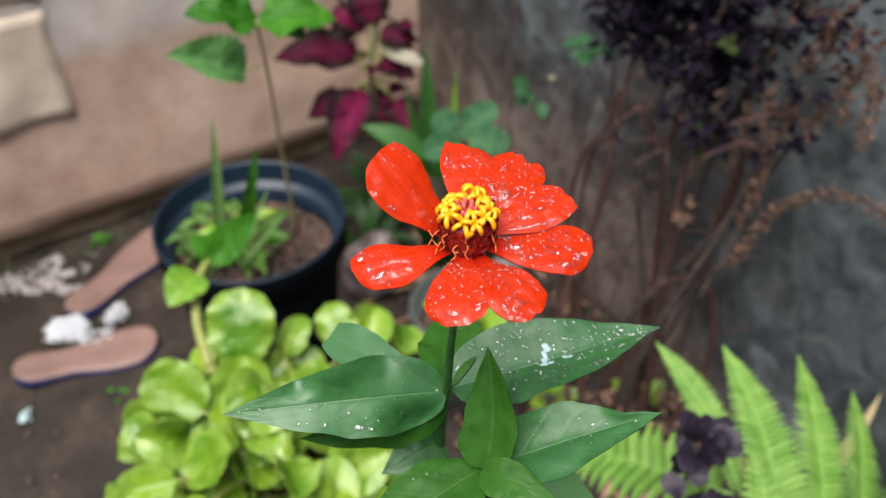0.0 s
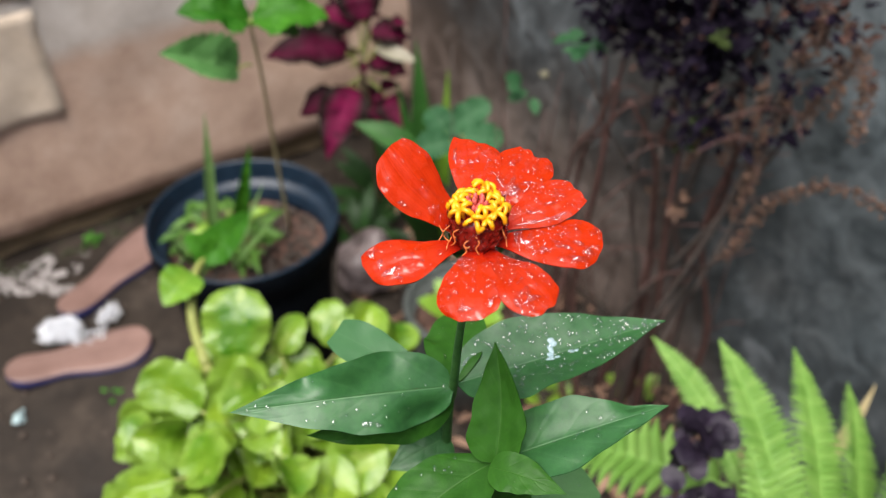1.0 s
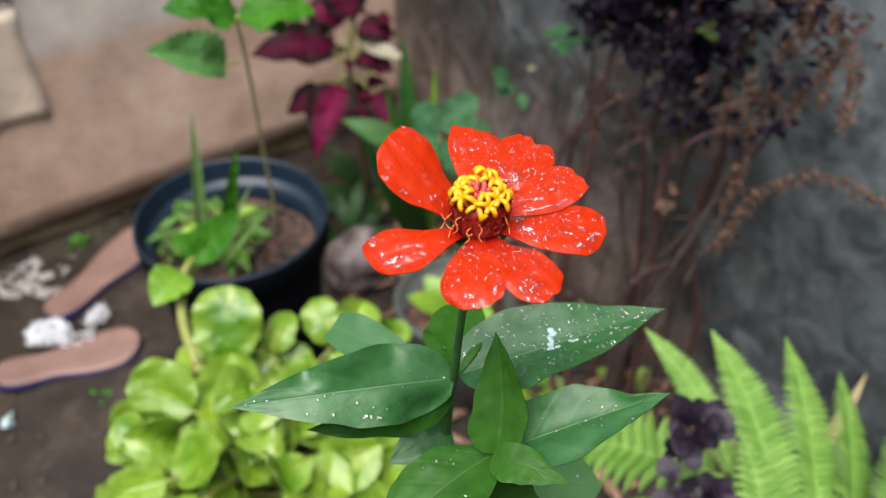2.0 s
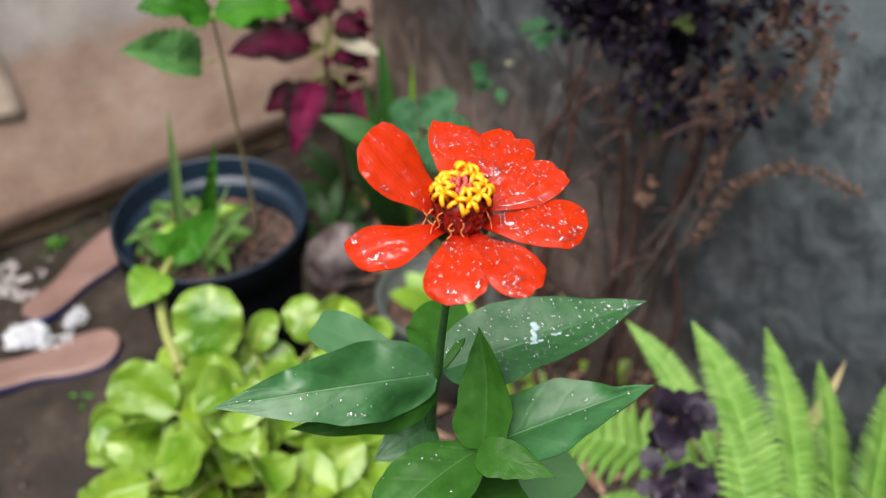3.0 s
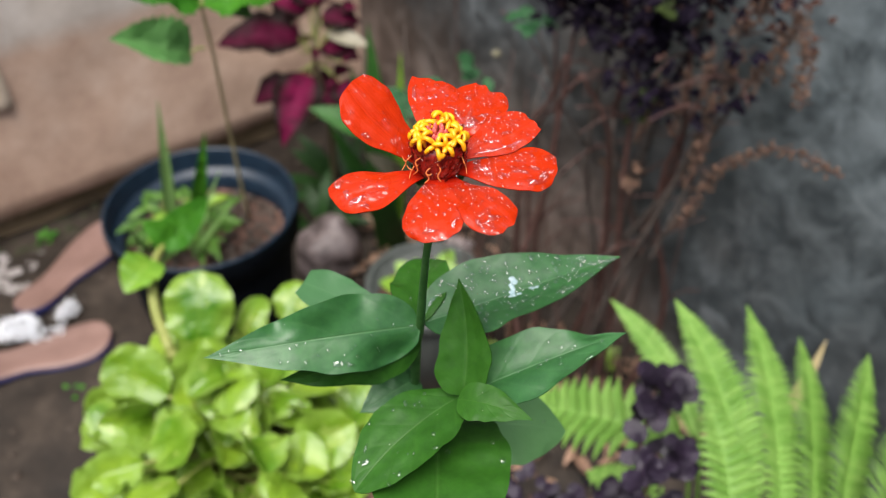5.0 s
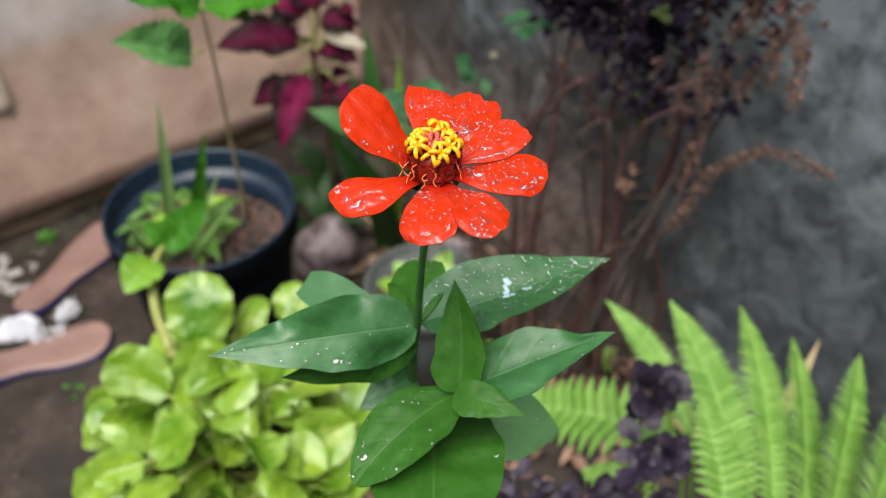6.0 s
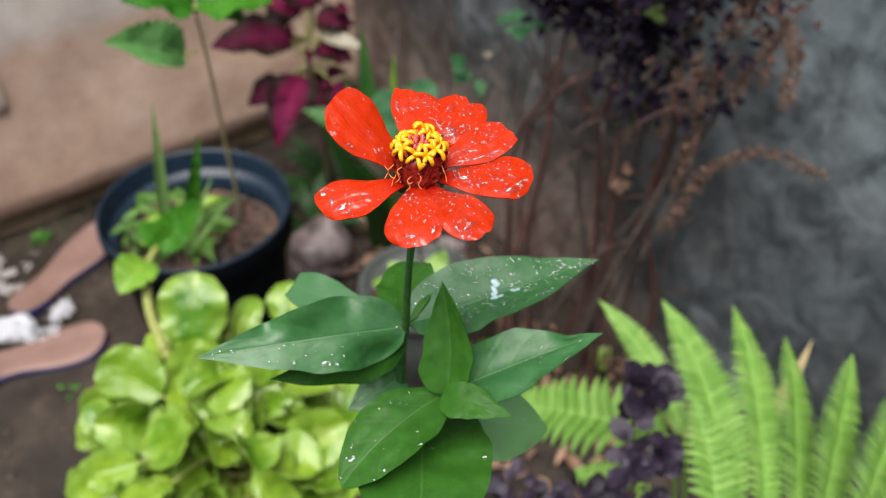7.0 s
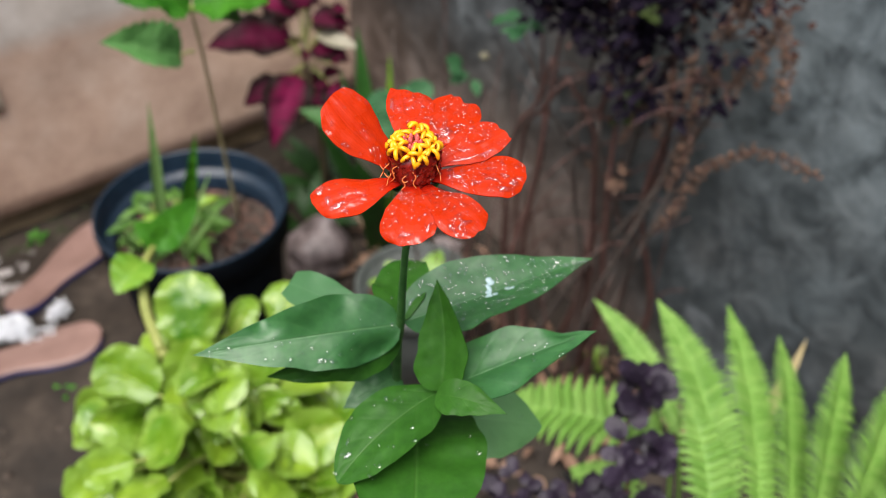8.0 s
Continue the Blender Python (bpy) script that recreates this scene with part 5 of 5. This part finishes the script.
    spikes = (
        ((0.2945, 0.6810, 0.5147), (0.3089, 0.6816, 0.5542), (0.3208, 0.6716, 0.5986), (0.3482, 0.6390, 0.6439), (0.3717, 0.6071, 0.6554), (0.3885, 0.5809, 0.6535)),
        ((0.3199, 0.7418, 0.5676), (0.3330, 0.7419, 0.6111), (0.3367, 0.7366, 0.6627), (0.3407, 0.7302, 0.6955)),
        ((0.3769, 0.6750, 0.6777), (0.3789, 0.6835, 0.7125), (0.3694, 0.7058, 0.7416), (0.3578, 0.7248, 0.7663)),
        ((0.3439, 0.7085, 0.6638), (0.3544, 0.7089, 0.6920), (0.3687, 0.7052, 0.7183), (0.3779, 0.7072, 0.7520)),
        ((0.3257, 0.7264, 0.7199), (0.3404, 0.7219, 0.7455), (0.3585, 0.7137, 0.7691)),
        ((0.2704, 0.7878, 0.5518), (0.2830, 0.7909, 0.5798), (0.2949, 0.7998, 0.6177)),
        ((0.2589, 0.8570, 0.4676), (0.2761, 0.8320, 0.4595), (0.2859, 0.8092, 0.4683)),
        ((0.3738, 0.6893, 0.7389), (0.3794, 0.6684, 0.7097), (0.3712, 0.6515, 0.6778)),
        ((0.3237, 0.7307, 0.6263), (0.3156, 0.7494, 0.6488), (0.3190, 0.7481, 0.6890)), ((0.3402, 0.7213, 0.7222), (0.3471, 0.7219, 0.7511), (0.3481, 0.7332, 0.7737)),
        ((0.3004, 0.7669, 0.5731), (0.3091, 0.7769, 0.6102), (0.3083, 0.7788, 0.6512)), ((0.3643, 0.6965, 0.6803), (0.3654, 0.7011, 0.7087), (0.3573, 0.7080, 0.7350)), ((0.3106, 0.7216, 0.5372), (0.3193, 0.7261, 0.5642), (0.3275, 0.7333, 0.5958)))
    for s in spikes:
        seed_spike(s, p, rng)
    for k in range(46):
        q = Vector((rng.uniform(0.08, 0.40), rng.uniform(0.78, 1.12), -0.004))
        if (q - CORNER).dot(OUT_2) < 0.05:
            continue
        e = q + Vector((rng.uniform(-.10, .10), rng.uniform(-.08, .06), rng.uniform(0.15, 0.62)))
        if (e - CORNER).dot(OUT_2) < 0.03:
            continue
        part("twig", tube([q, q.lerp(e, 0.5) + Vector((rng.uniform(-.03, .03), rng.uniform(-.02, .02), 0)), e], [0.0017, 0.0013, 0.0007], 5, steps=4), M_TWIG if k % 4 else M_TWIG_GREY, p)
    for a, b, c in (((0.2908, 0.7289, 0.4119), (0.3166, 0.7281, 0.5316), (0.3324, 0.7368, 0.6218)), ((0.2945, 0.8254, 0.2197), (0.2972, 0.7567, 0.4134), (0.2945, 0.6810, 0.5147)), ((0.2459, 0.9137, 0.4528), (0.2026, 0.9168, 0.5309), (0.1751, 0.9167, 0.6185))):
        part("twig", tube([a, b, c], [0.0028, 0.002, 0.001], 6), M_TWIG_GREY, p)
    for c, n in (((0.1900, 0.9585, 0.5945), 4), ((0.1371, 1.1127, 0.4451), 4), ((0.1799, 0.9667, 0.6057), 3)):
        for _ in range(n):
            bm = bmesh.new()
            sprig_leaves(bm, c, 1, rng, 0.03, 0.02)
            part("green_leaf", bm, M_GREY_GREEN, p, "small pale green leaf")
    part("yellow_bud", lump((0.1542, 1.1061, 0.4766), (0.007, 0.007, 0.005), None, 0.2, 1.0), M_CREAM, p, "small yellow bud")


make_bush()


# ---- coleus and other greens in the corner ----
def make_coleus():
    base = Vector((-0.115, 1.38, 0.0))
    c = thing("coleus", base, "coleus with magenta leaves edged in dark maroon", "plant")
    mid = Vector((-0.1244, 1.3596, 0.3260))
    top = Vector((-0.1139, 1.4020, 0.3998))
    part("stem", tube([base, base.lerp(mid, 0.6) + Vector((0.01, 0, 0)), mid, top], [0.006, 0.006, 0.005, 0.004], 8), M_COLEUS_STEM, c)
    for b, t, up, w in (
            ((-0.1489, 1.3591, 0.3691), (-0.2798, 1.3257, 0.3868), (0, -0.6, 1), 0.085), ((-0.1387, 1.3293, 0.3171), (-0.1816, 1.2202, 0.2521), (-0.1, -0.9, 0.5), 0.086),
            ((-0.1301, 1.4011, 0.4008), (-0.1975, 1.4047, 0.4222), (0, -0.6, 1), 0.07), ((-0.1169, 1.3863, 0.4135), (-0.1410, 1.4373, 0.4758), (0, -0.7, 0.8), 0.08),
            ((-0.1068, 1.3780, 0.3965), (-0.0404, 1.3765, 0.3875), (0, -0.6, 0.9), 0.05), ((-0.1135, 1.3698, 0.3418), (-0.0570, 1.3723, 0.3404), (0, -0.6, 0.9), 0.05),
            ((-0.0830, 1.3407, 0.2905), (-0.0457, 1.2758, 0.2620), (0, -0.8, 0.7), 0.06), ((-0.1655, 1.3371, 0.2963), (-0.2345, 1.3131, 0.2747), (0, -0.6, 0.9), 0.06),
            ((-0.1625, 1.4249, 0.3614), (-0.1879, 1.4296, 0.4193), (0, -0.6, 0.9), 0.06), ((-0.1350, 1.4578, 0.3753), (-0.1069, 1.4644, 0.4284), (0, -0.6, 0.9), 0.06), ((-0.1040, 1.4426, 0.3020), (-0.0489, 1.4163, 0.2924), (0, -0.6, 0.9), 0.05), ((-0.1307, 1.3988, 0.2715), (-0.0922, 1.3315, 0.2370), (0, -0.8, 0.6), 0.06)):
        stalk_leaf("leaf", b, t, up, w * 1.25, pointed, M_COLEUS, c, mid, arch=0.10, fold=0.30, ripple=0.05, waves=2.5, phase=b[0] * 90, tooth=0.16, teeth=11, nu=44, droop=0.12)
    rng = random.Random(67)
    for k in range(16):
        f = mid.lerp(top, rng.uniform(-0.9, 1.5)) + Vector((rng.uniform(-.05, .06), rng.uniform(-.02, .06), 0))
        d = Vector((rng.uniform(-1, 1), rng.uniform(-1, .2), rng.uniform(-.5, .5))).normalized()
        stalk_leaf("leaf", f, f + d * rng.uniform(0.03, 0.055), (0, -0.7, 0.7), rng.uniform(0.022, 0.036), pointed, M_COLEUS, c, f.lerp(mid, 0.7), arch=0.10, fold=0.3, ripple=0.05, tooth=0.14, teeth=9, nu=30, droop=0.1)
    stalk_leaf("pale_leaf", (-0.1009, 1.3661, 0.3740), (-0.0326, 1.3393, 0.3619), (0, -0.5, 1), 0.028, oval, M_CREAM, c, mid, arch=0.06, fold=0.1, label="cream variegated leaf")


make_coleus()


def make_greens():
    b = Vector((0.0, 1.22, 0.0))
    p = thing("lily_clump", b, "clump of upright dark green strap leaves", "plant")
    for k, (tip, w) in enumerate((((-0.0278, 1.2174, 0.4714), 0.046), ((0.0204, 1.2217, 0.4183), 0.026), ((-0.0599, 1.2112, 0.4026), 0.03), ((-0.0931, 1.0830, 0.3919), 0.04))):
        part("strap_leaf", Blade(b + Vector((0.012 * k - 0.02, 0, -0.004)), tip, (0.1, -0.8, 0.5), w, strap, 0.06, 0.25).mesh(16, 6, 0.0006), M_STRAP if k != 1 else M_VINE, p)
    part("strap_leaf", Blade((-0.0245, 1.0990, 0.3493), (-0.1208, 1.1203, 0.3885), (0.1, -0.6, 0.8), 0.036, strap, 0.10, 0.25).mesh(16, 6, 0.0006), M_STRAP, p)
    part("strap_foot", tube([b, (-0.0245, 1.0990, 0.3493)], 0.006, 6), M_STRAP, p)
    part("yellow_leaf", Blade(b + Vector((0.0, -0.02, 0.16)), (-0.0363, 0.9507, 0.4261), (0, -0.7, 0.7), 0.035, oval, 0.08, 0.1).mesh(12, 6, 0.0005), M_CREAM, p, "yellowing leaf")
    part("leaf_stalk", tube([b, b + Vector((0.0, -0.02, 0.16))], 0.002, 6), M_VINESTEM, p)
    b = Vector((0.06, 1.08, 0.0))
    p = thing("scalloped_weed", b, "leafy weed with pale green scalloped leaves", "weed")
    for k, (f, t) in enumerate((((0.0139, 1.0464, 0.4218), (0.0757, 1.0671, 0.4574)), ((0.0216, 1.0416, 0.4150), (-0.0086, 1.0812, 0.4379)), ((0.0372, 1.0267, 0.4294), (0.0923, 1.0208, 0.4260)), ((0.0208, 1.0147, 0.4289), (-0.0267, 1.0091, 0.4209)), ((0.0321, 1.0038, 0.4313), (0.0487, 0.9595, 0.4055)))):
        ob = part("leaf", Blade(f, t, (0, -0.7, 0.8), 0.042, round_leaf, 0.06, 0.25, 0.06, 3.0, k, tooth=0.14, teeth=8).mesh(20, 10, 0.0005), M_GREY_GREEN, p)
        part("leaf_stalk", tube([b + Vector((0, 0, -0.004)), Vector(f).lerp(b, 0.4) + Vector((0.01, 0.01, 0)), f], 0.0018, 6), M_VINESTEM, ob)
    rng = random.Random(71)
    for c, n, size, col in (((-0.1430, 1.2840, 0.0500), 12, 0.10, M_DEEP), ((0.3100, 0.9190, 0.0300), 6, 0.045, M_VINE), ((0.1700, 0.9120, 0.0300), 7, 0.05, M_VINE), ((-0.0960, 1.3980, 0.0600), 12, 0.12, M_DEEP), ((-0.6550, 1.2910, 0.0200), 5, 0.022, M_GREEN), ((-0.5240, 0.9210, 0.0100), 4, 0.018, M_GREEN)):
        b = Vector((c[0], c[1], 0.0))
        p = thing("ground_weed", b, "low green weed on bare earth", "weed", "weeds on the ground")
        for k in range(n):
            a = 2.4 * k + rng.random()
            d = Vector((math.cos(a), math.sin(a), rng.uniform(0.25, 1.0))).normalized()
            q = b + d * size * 0.25
            ob = part("leaf", Blade(q, q + d * size * rng.uniform(0.7, 1.1), (0, -0.4, 1), size * (0.45 if size < 0.08 else 0.24), oval, 0.12, 0.12, 0.01).mesh(10, 6, 0.0003), col, p)
            part("leaf_stalk", tube([b + Vector((0, 0, -0.006)), q], 0.0012, 5), M_VINESTEM, ob)


make_greens()


def make_grey_pot():
    c = Vector((0.0410, 0.9320, 0.2000))
    c.z = 0.0
    p = thing("small_grey_pot", c, "small grey plastic pot with a few seedlings", "pot")
    m = plain("grey_plastic", (0.035, 0.041, 0.038), (0.075, 0.085, 0.08), 0.5, 80.0)
    part("body", lathe([(0.060, 0.0), (0.064, 0.004), (0.084, 0.185), (0.079, 0.19), (0.06, 0.02)], c, 40), m, p)
    part("rim", lathe([(0.079, 0.178), (0.090, 0.178), (0.092, 0.184), (0.092, 0.198), (0.088, 0.202), (0.081, 0.20), (0.078, 0.17)], c, 48, close=False), m, p)
    part("soil", lathe([(0.002, 0.165), (0.04, 0.168), (0.079, 0.163), (0.078, 0.14)][::-1], c, 32), M_POT_SOIL, p)
    o = c + Vector((0, 0, 0.166))
    s = thing("pot_seedling", o, "yellow-green seedling in a small grey pot", "plant")
    rng = random.Random(81)
    for k in range(9):
        a = 2.4 * k
        d = Vector((math.cos(a), math.sin(a), rng.uniform(0.3, 1.0))).normalized()
        part("leaf", Blade(o + d * 0.01, o + d * rng.uniform(0.06, 0.09), (0, -0.5, 1), 0.034, oval, 0.1, 0.1, 0.01).mesh(10, 6, 0.0004), M_VINE, s)


make_grey_pot()


# ---- sandals, stones and litter on the ground ----
def make_sandal(heel, toe, flip, fluff):
    h, t = Vector((heel[0], heel[1], 0.0)), Vector((toe[0], toe[1], 0.0))
    d = (t - h).normalized()
    x = Vector((d.y, -d.x, 0.0))
    n = (t - h).length
    s = thing("sandal", (h + t) / 2 + Vector((0, 0, 0.004)), "flat brown sandal with a navy sole and white fluffy strap", "sandal", "pair of sandals")

    def outline(u, side):
        w = 0.031 + 0.012 * ease((u - 0.3) / 0.45) - 0.005 * math.exp(-((u - 0.4) / 0.14) ** 2) * (1 if side == flip else 0.2)
        return w * math.sqrt(max(0.0, 1 - (max(0.0, 0.16 - u) / 0.16) ** 2)) * math.sqrt(max(0.0, 1 - (max(0.0, u - 0.78) / 0.22) ** 2.4))

    def layer(z0, z1, grow, name, mat, label, parent):
        bm = bmesh.new()
        rows = []
        for i in range(41):
            u = 0.5 - 0.5 * math.cos(math.pi * i / 40)
            lift = 0.010 * ease((0.35 - u) / 0.35) + 0.006 * ease((u - 0.8) / 0.2)
            c = h + d * (n * (u * (1 + 2 * grow) - grow))
            row = []
            for j in range(9):
                v = j / 4 - 1
                w = (outline(u, 1 if v > 0 else -1) + grow * 0.2) * v
                dish = -0.003 * (1 - v * v)
                row.append((c + x * w, lift + dish, abs(v)))
            rows.append(row)
        top = [[bm.verts.new(q + Vector((0, 0, z1 + l - (0.0025 if e > 0.99 else 0)))) for q, l, e in r] for r in rows]
        low = [[bm.verts.new(q + Vector((0, 0, z0 + (l if z0 > 0.01 else 0)))) for q, l, e in r] for r in rows]
        for i in range(40):
            for j in range(8):
                bm.faces.new((top[i][j], top[i][j + 1], top[i + 1][j + 1], top[i + 1][j]))
                bm.faces.new((low[i][j], low[i + 1][j], low[i + 1][j + 1], low[i][j + 1]))
            for j in (0, 8):
                bm.faces.new((top[i][j], top[i + 1][j], low[i + 1][j], low[i][j]))
        bmesh.ops.remove_doubles(bm, verts=bm.verts, dist=1e-5)
        bmesh.ops.recalc_face_normals(bm, faces=bm.faces)
        return part(name, bm, mat, parent, label)

    layer(0.003, 0.015, 0.002, "sole", M_SOLE, "navy rubber sole", s)
    layer(0.0135, 0.019, 0.0, "insole", M_INSOLE, "brown leather insole", s)
    bm = bmesh.new()
    rng = random.Random(91)
    k = 0
    for cx, cy, wide, deep, high, size, count in fluff:
        for _ in range(count):
            e = Vector((rng.uniform(-1, 1), rng.uniform(-1, 1), rng.uniform(0, 1)))
            if e.length > 1:
                e.normalize()
            q = Vector((cx, cy, 0.015)) + d * (e.x * wide) + x * (e.y * deep) + Vector((0, 0, e.z * high))
            r = size * rng.uniform(0.5, 1.0)
            lump(q, (r * 1.3, r * 0.8, r * 0.6), Euler((rng.random() * 3, rng.random() * 3, rng.random() * 6)).to_matrix(), 0.4, k * 0.41, bm, 1)
            k += 1
            if k % 3 == 0:
                e = Vector((rng.uniform(-1, 1), rng.uniform(-1, 1), rng.uniform(-0.4, 1))).normalized() * rng.uniform(0.006, 0.014)
                tube([q, q + e * 0.5 + Vector((0, 0, 0.002)), q + e], [0.0009, 0.0007, 0.0004], 4, bm, 2)
    tagged(part("strap", bm, M_FLUFF, s, "white fluffy strap"), kind="stuff")


make_sandal((-0.6970, 0.9550, 0.0300), (-0.4820, 1.0330, 0.0300), 1, ((*(-0.6360, 1.0480, 0.0300)[:2], 0.036, 0.024, 0.024, 0.0034, 620), (*(-0.5880, 1.0350, 0.0300)[:2], 0.034, 0.012, 0.012, 0.0026, 90)))
make_sandal((-0.6450, 1.0880, 0.0300), (-0.5230, 1.3180, 0.0300), 1, ((*(-0.5630, 1.0830, 0.0300)[:2], 0.024, 0.015, 0.020, 0.0026, 150),))


def make_stones():
    c = Vector((-0.1200, 1.1810, 0.0500))
    ob = part("stone", lump((c.x, c.y, 0.045), (0.060, 0.050, 0.055), None, 0.22, 2.2, None, 4), M_STONE, None)
    tagged(ob, "rounded pinkish grey stone lying on earth", "stone")
    c = Vector((0.1100, 1.1860, 0.0300))
    ob = part("stone", lump((c.x, c.y, 0.02), (0.035, 0.028, 0.026), None, 0.25, 7.7, None, 3), M_STONE, None)
    tagged(ob, "small pale stone lying on earth", "stone")
    c = Vector((-0.6550, 0.8800, 0.0000))
    ob = part("paper_scrap", lump((c.x, c.y, 0.005), (0.008, 0.014, 0.005), None, 0.45, 3.3, None, 3), M_SPATTER, None)
    tagged(ob, "small crumpled white scrap on the earth", "scrap")
    rng = random.Random(101)
    bm = bmesh.new()
    for k in range(620):
        q = Vector((-0.7730, 1.2160, 0.0000)) + Vector((rng.uniform(-0.16, 0.12), rng.uniform(-0.06, 0.06), 0))
        if (q - CORNER).dot(OUT_1) < 0.04:
            continue
        r = rng.uniform(0.0016, 0.0055) * (1.8 if rng.random() < 0.08 else 1)
        lump((q.x, q.y, r * 0.2), (r * 1.5, r * 1.1, r * 0.5), Euler((0, 0, rng.random() * 6)).to_matrix(), 0.35, k * 0.53, bm, 2)
    ob = part("rubble", bm, M_RUBBLE, None)
    tagged(ob, "pale broken rubble at the wall's foot", "rubble", kind="stuff")
    bm = bmesh.new()
    for k in range(700):
        x, y = rng.uniform(-1.1, 0.5), rng.uniform(0.55, 1.7)
        if (Vector((x, y, 0)) - CORNER).dot(OUT_1) < 0.04 or (Vector((x, y, 0)) - CORNER).dot(OUT_2) < 0.03:
            continue
        r = rng.uniform(0.002, 0.007) * (1.5 if rng.random() < 0.08 else 1)
        lump((x, y, r * 0.3), (r * 1.3, r, r * 0.8), None, 0.3, k * 0.31, bm, 1)
    ob = part("soil_crumbs", bm, M_PEBBLE, None)
    tagged(ob, "loose crumbs and grit on wet earth", "grit", kind="stuff")
    bm = bmesh.new()
    for k in range(340):
        x, y = rng.uniform(-0.15, 0.45), rng.uniform(0.7, 1.4)
        if (Vector((x, y, 0)) - CORNER).dot(OUT_2) < 0.03:
            continue
        a = rng.random() * 6.28
        s = rng.uniform(0.015, 0.05)
        d = Vector((math.cos(a), math.sin(a), 0.0))
        Blade((x, y, 0.006 + rng.random() * 0.01), Vector((x, y, 0.010 + rng.random() * 0.012)) + d * s, (rng.uniform(-.5, .5), rng.uniform(-.5, .5), 1), s * rng.uniform(0.15, 0.5), oval, 0.15, 0.2, 0.05).mesh(6, 4, 0.0, bm)
    ob = part("leaf_litter", bm, M_LITTER, None)
    tagged(ob, "dry brown leaf litter under the bush", "litter", kind="stuff")
    bm = bmesh.new()
    for k in range(60):
        x, y = rng.uniform(-0.05, 0.42), rng.uniform(0.72, 1.25)
        if (Vector((x, y, 0)) - CORNER).dot(OUT_2) < 0.06:
            continue
        a, s = rng.random() * 6.28, rng.uniform(0.05, 0.16)
        d = Vector((math.cos(a), math.sin(a), rng.uniform(-0.05, 0.9))).normalized() * s
        p = Vector((x, y, 0.004))
        tube([p, p + d * 0.5 + Vector((0, 0, 0.006)), p + d], [0.0018, 0.0014, 0.0008], 5, bm, 3)
    ob = part("dry_twigs", bm, M_TWIG_GREY, None)
    tagged(ob, "thin dry twigs scattered under the bush", "twigs", kind="stuff")


make_stones()
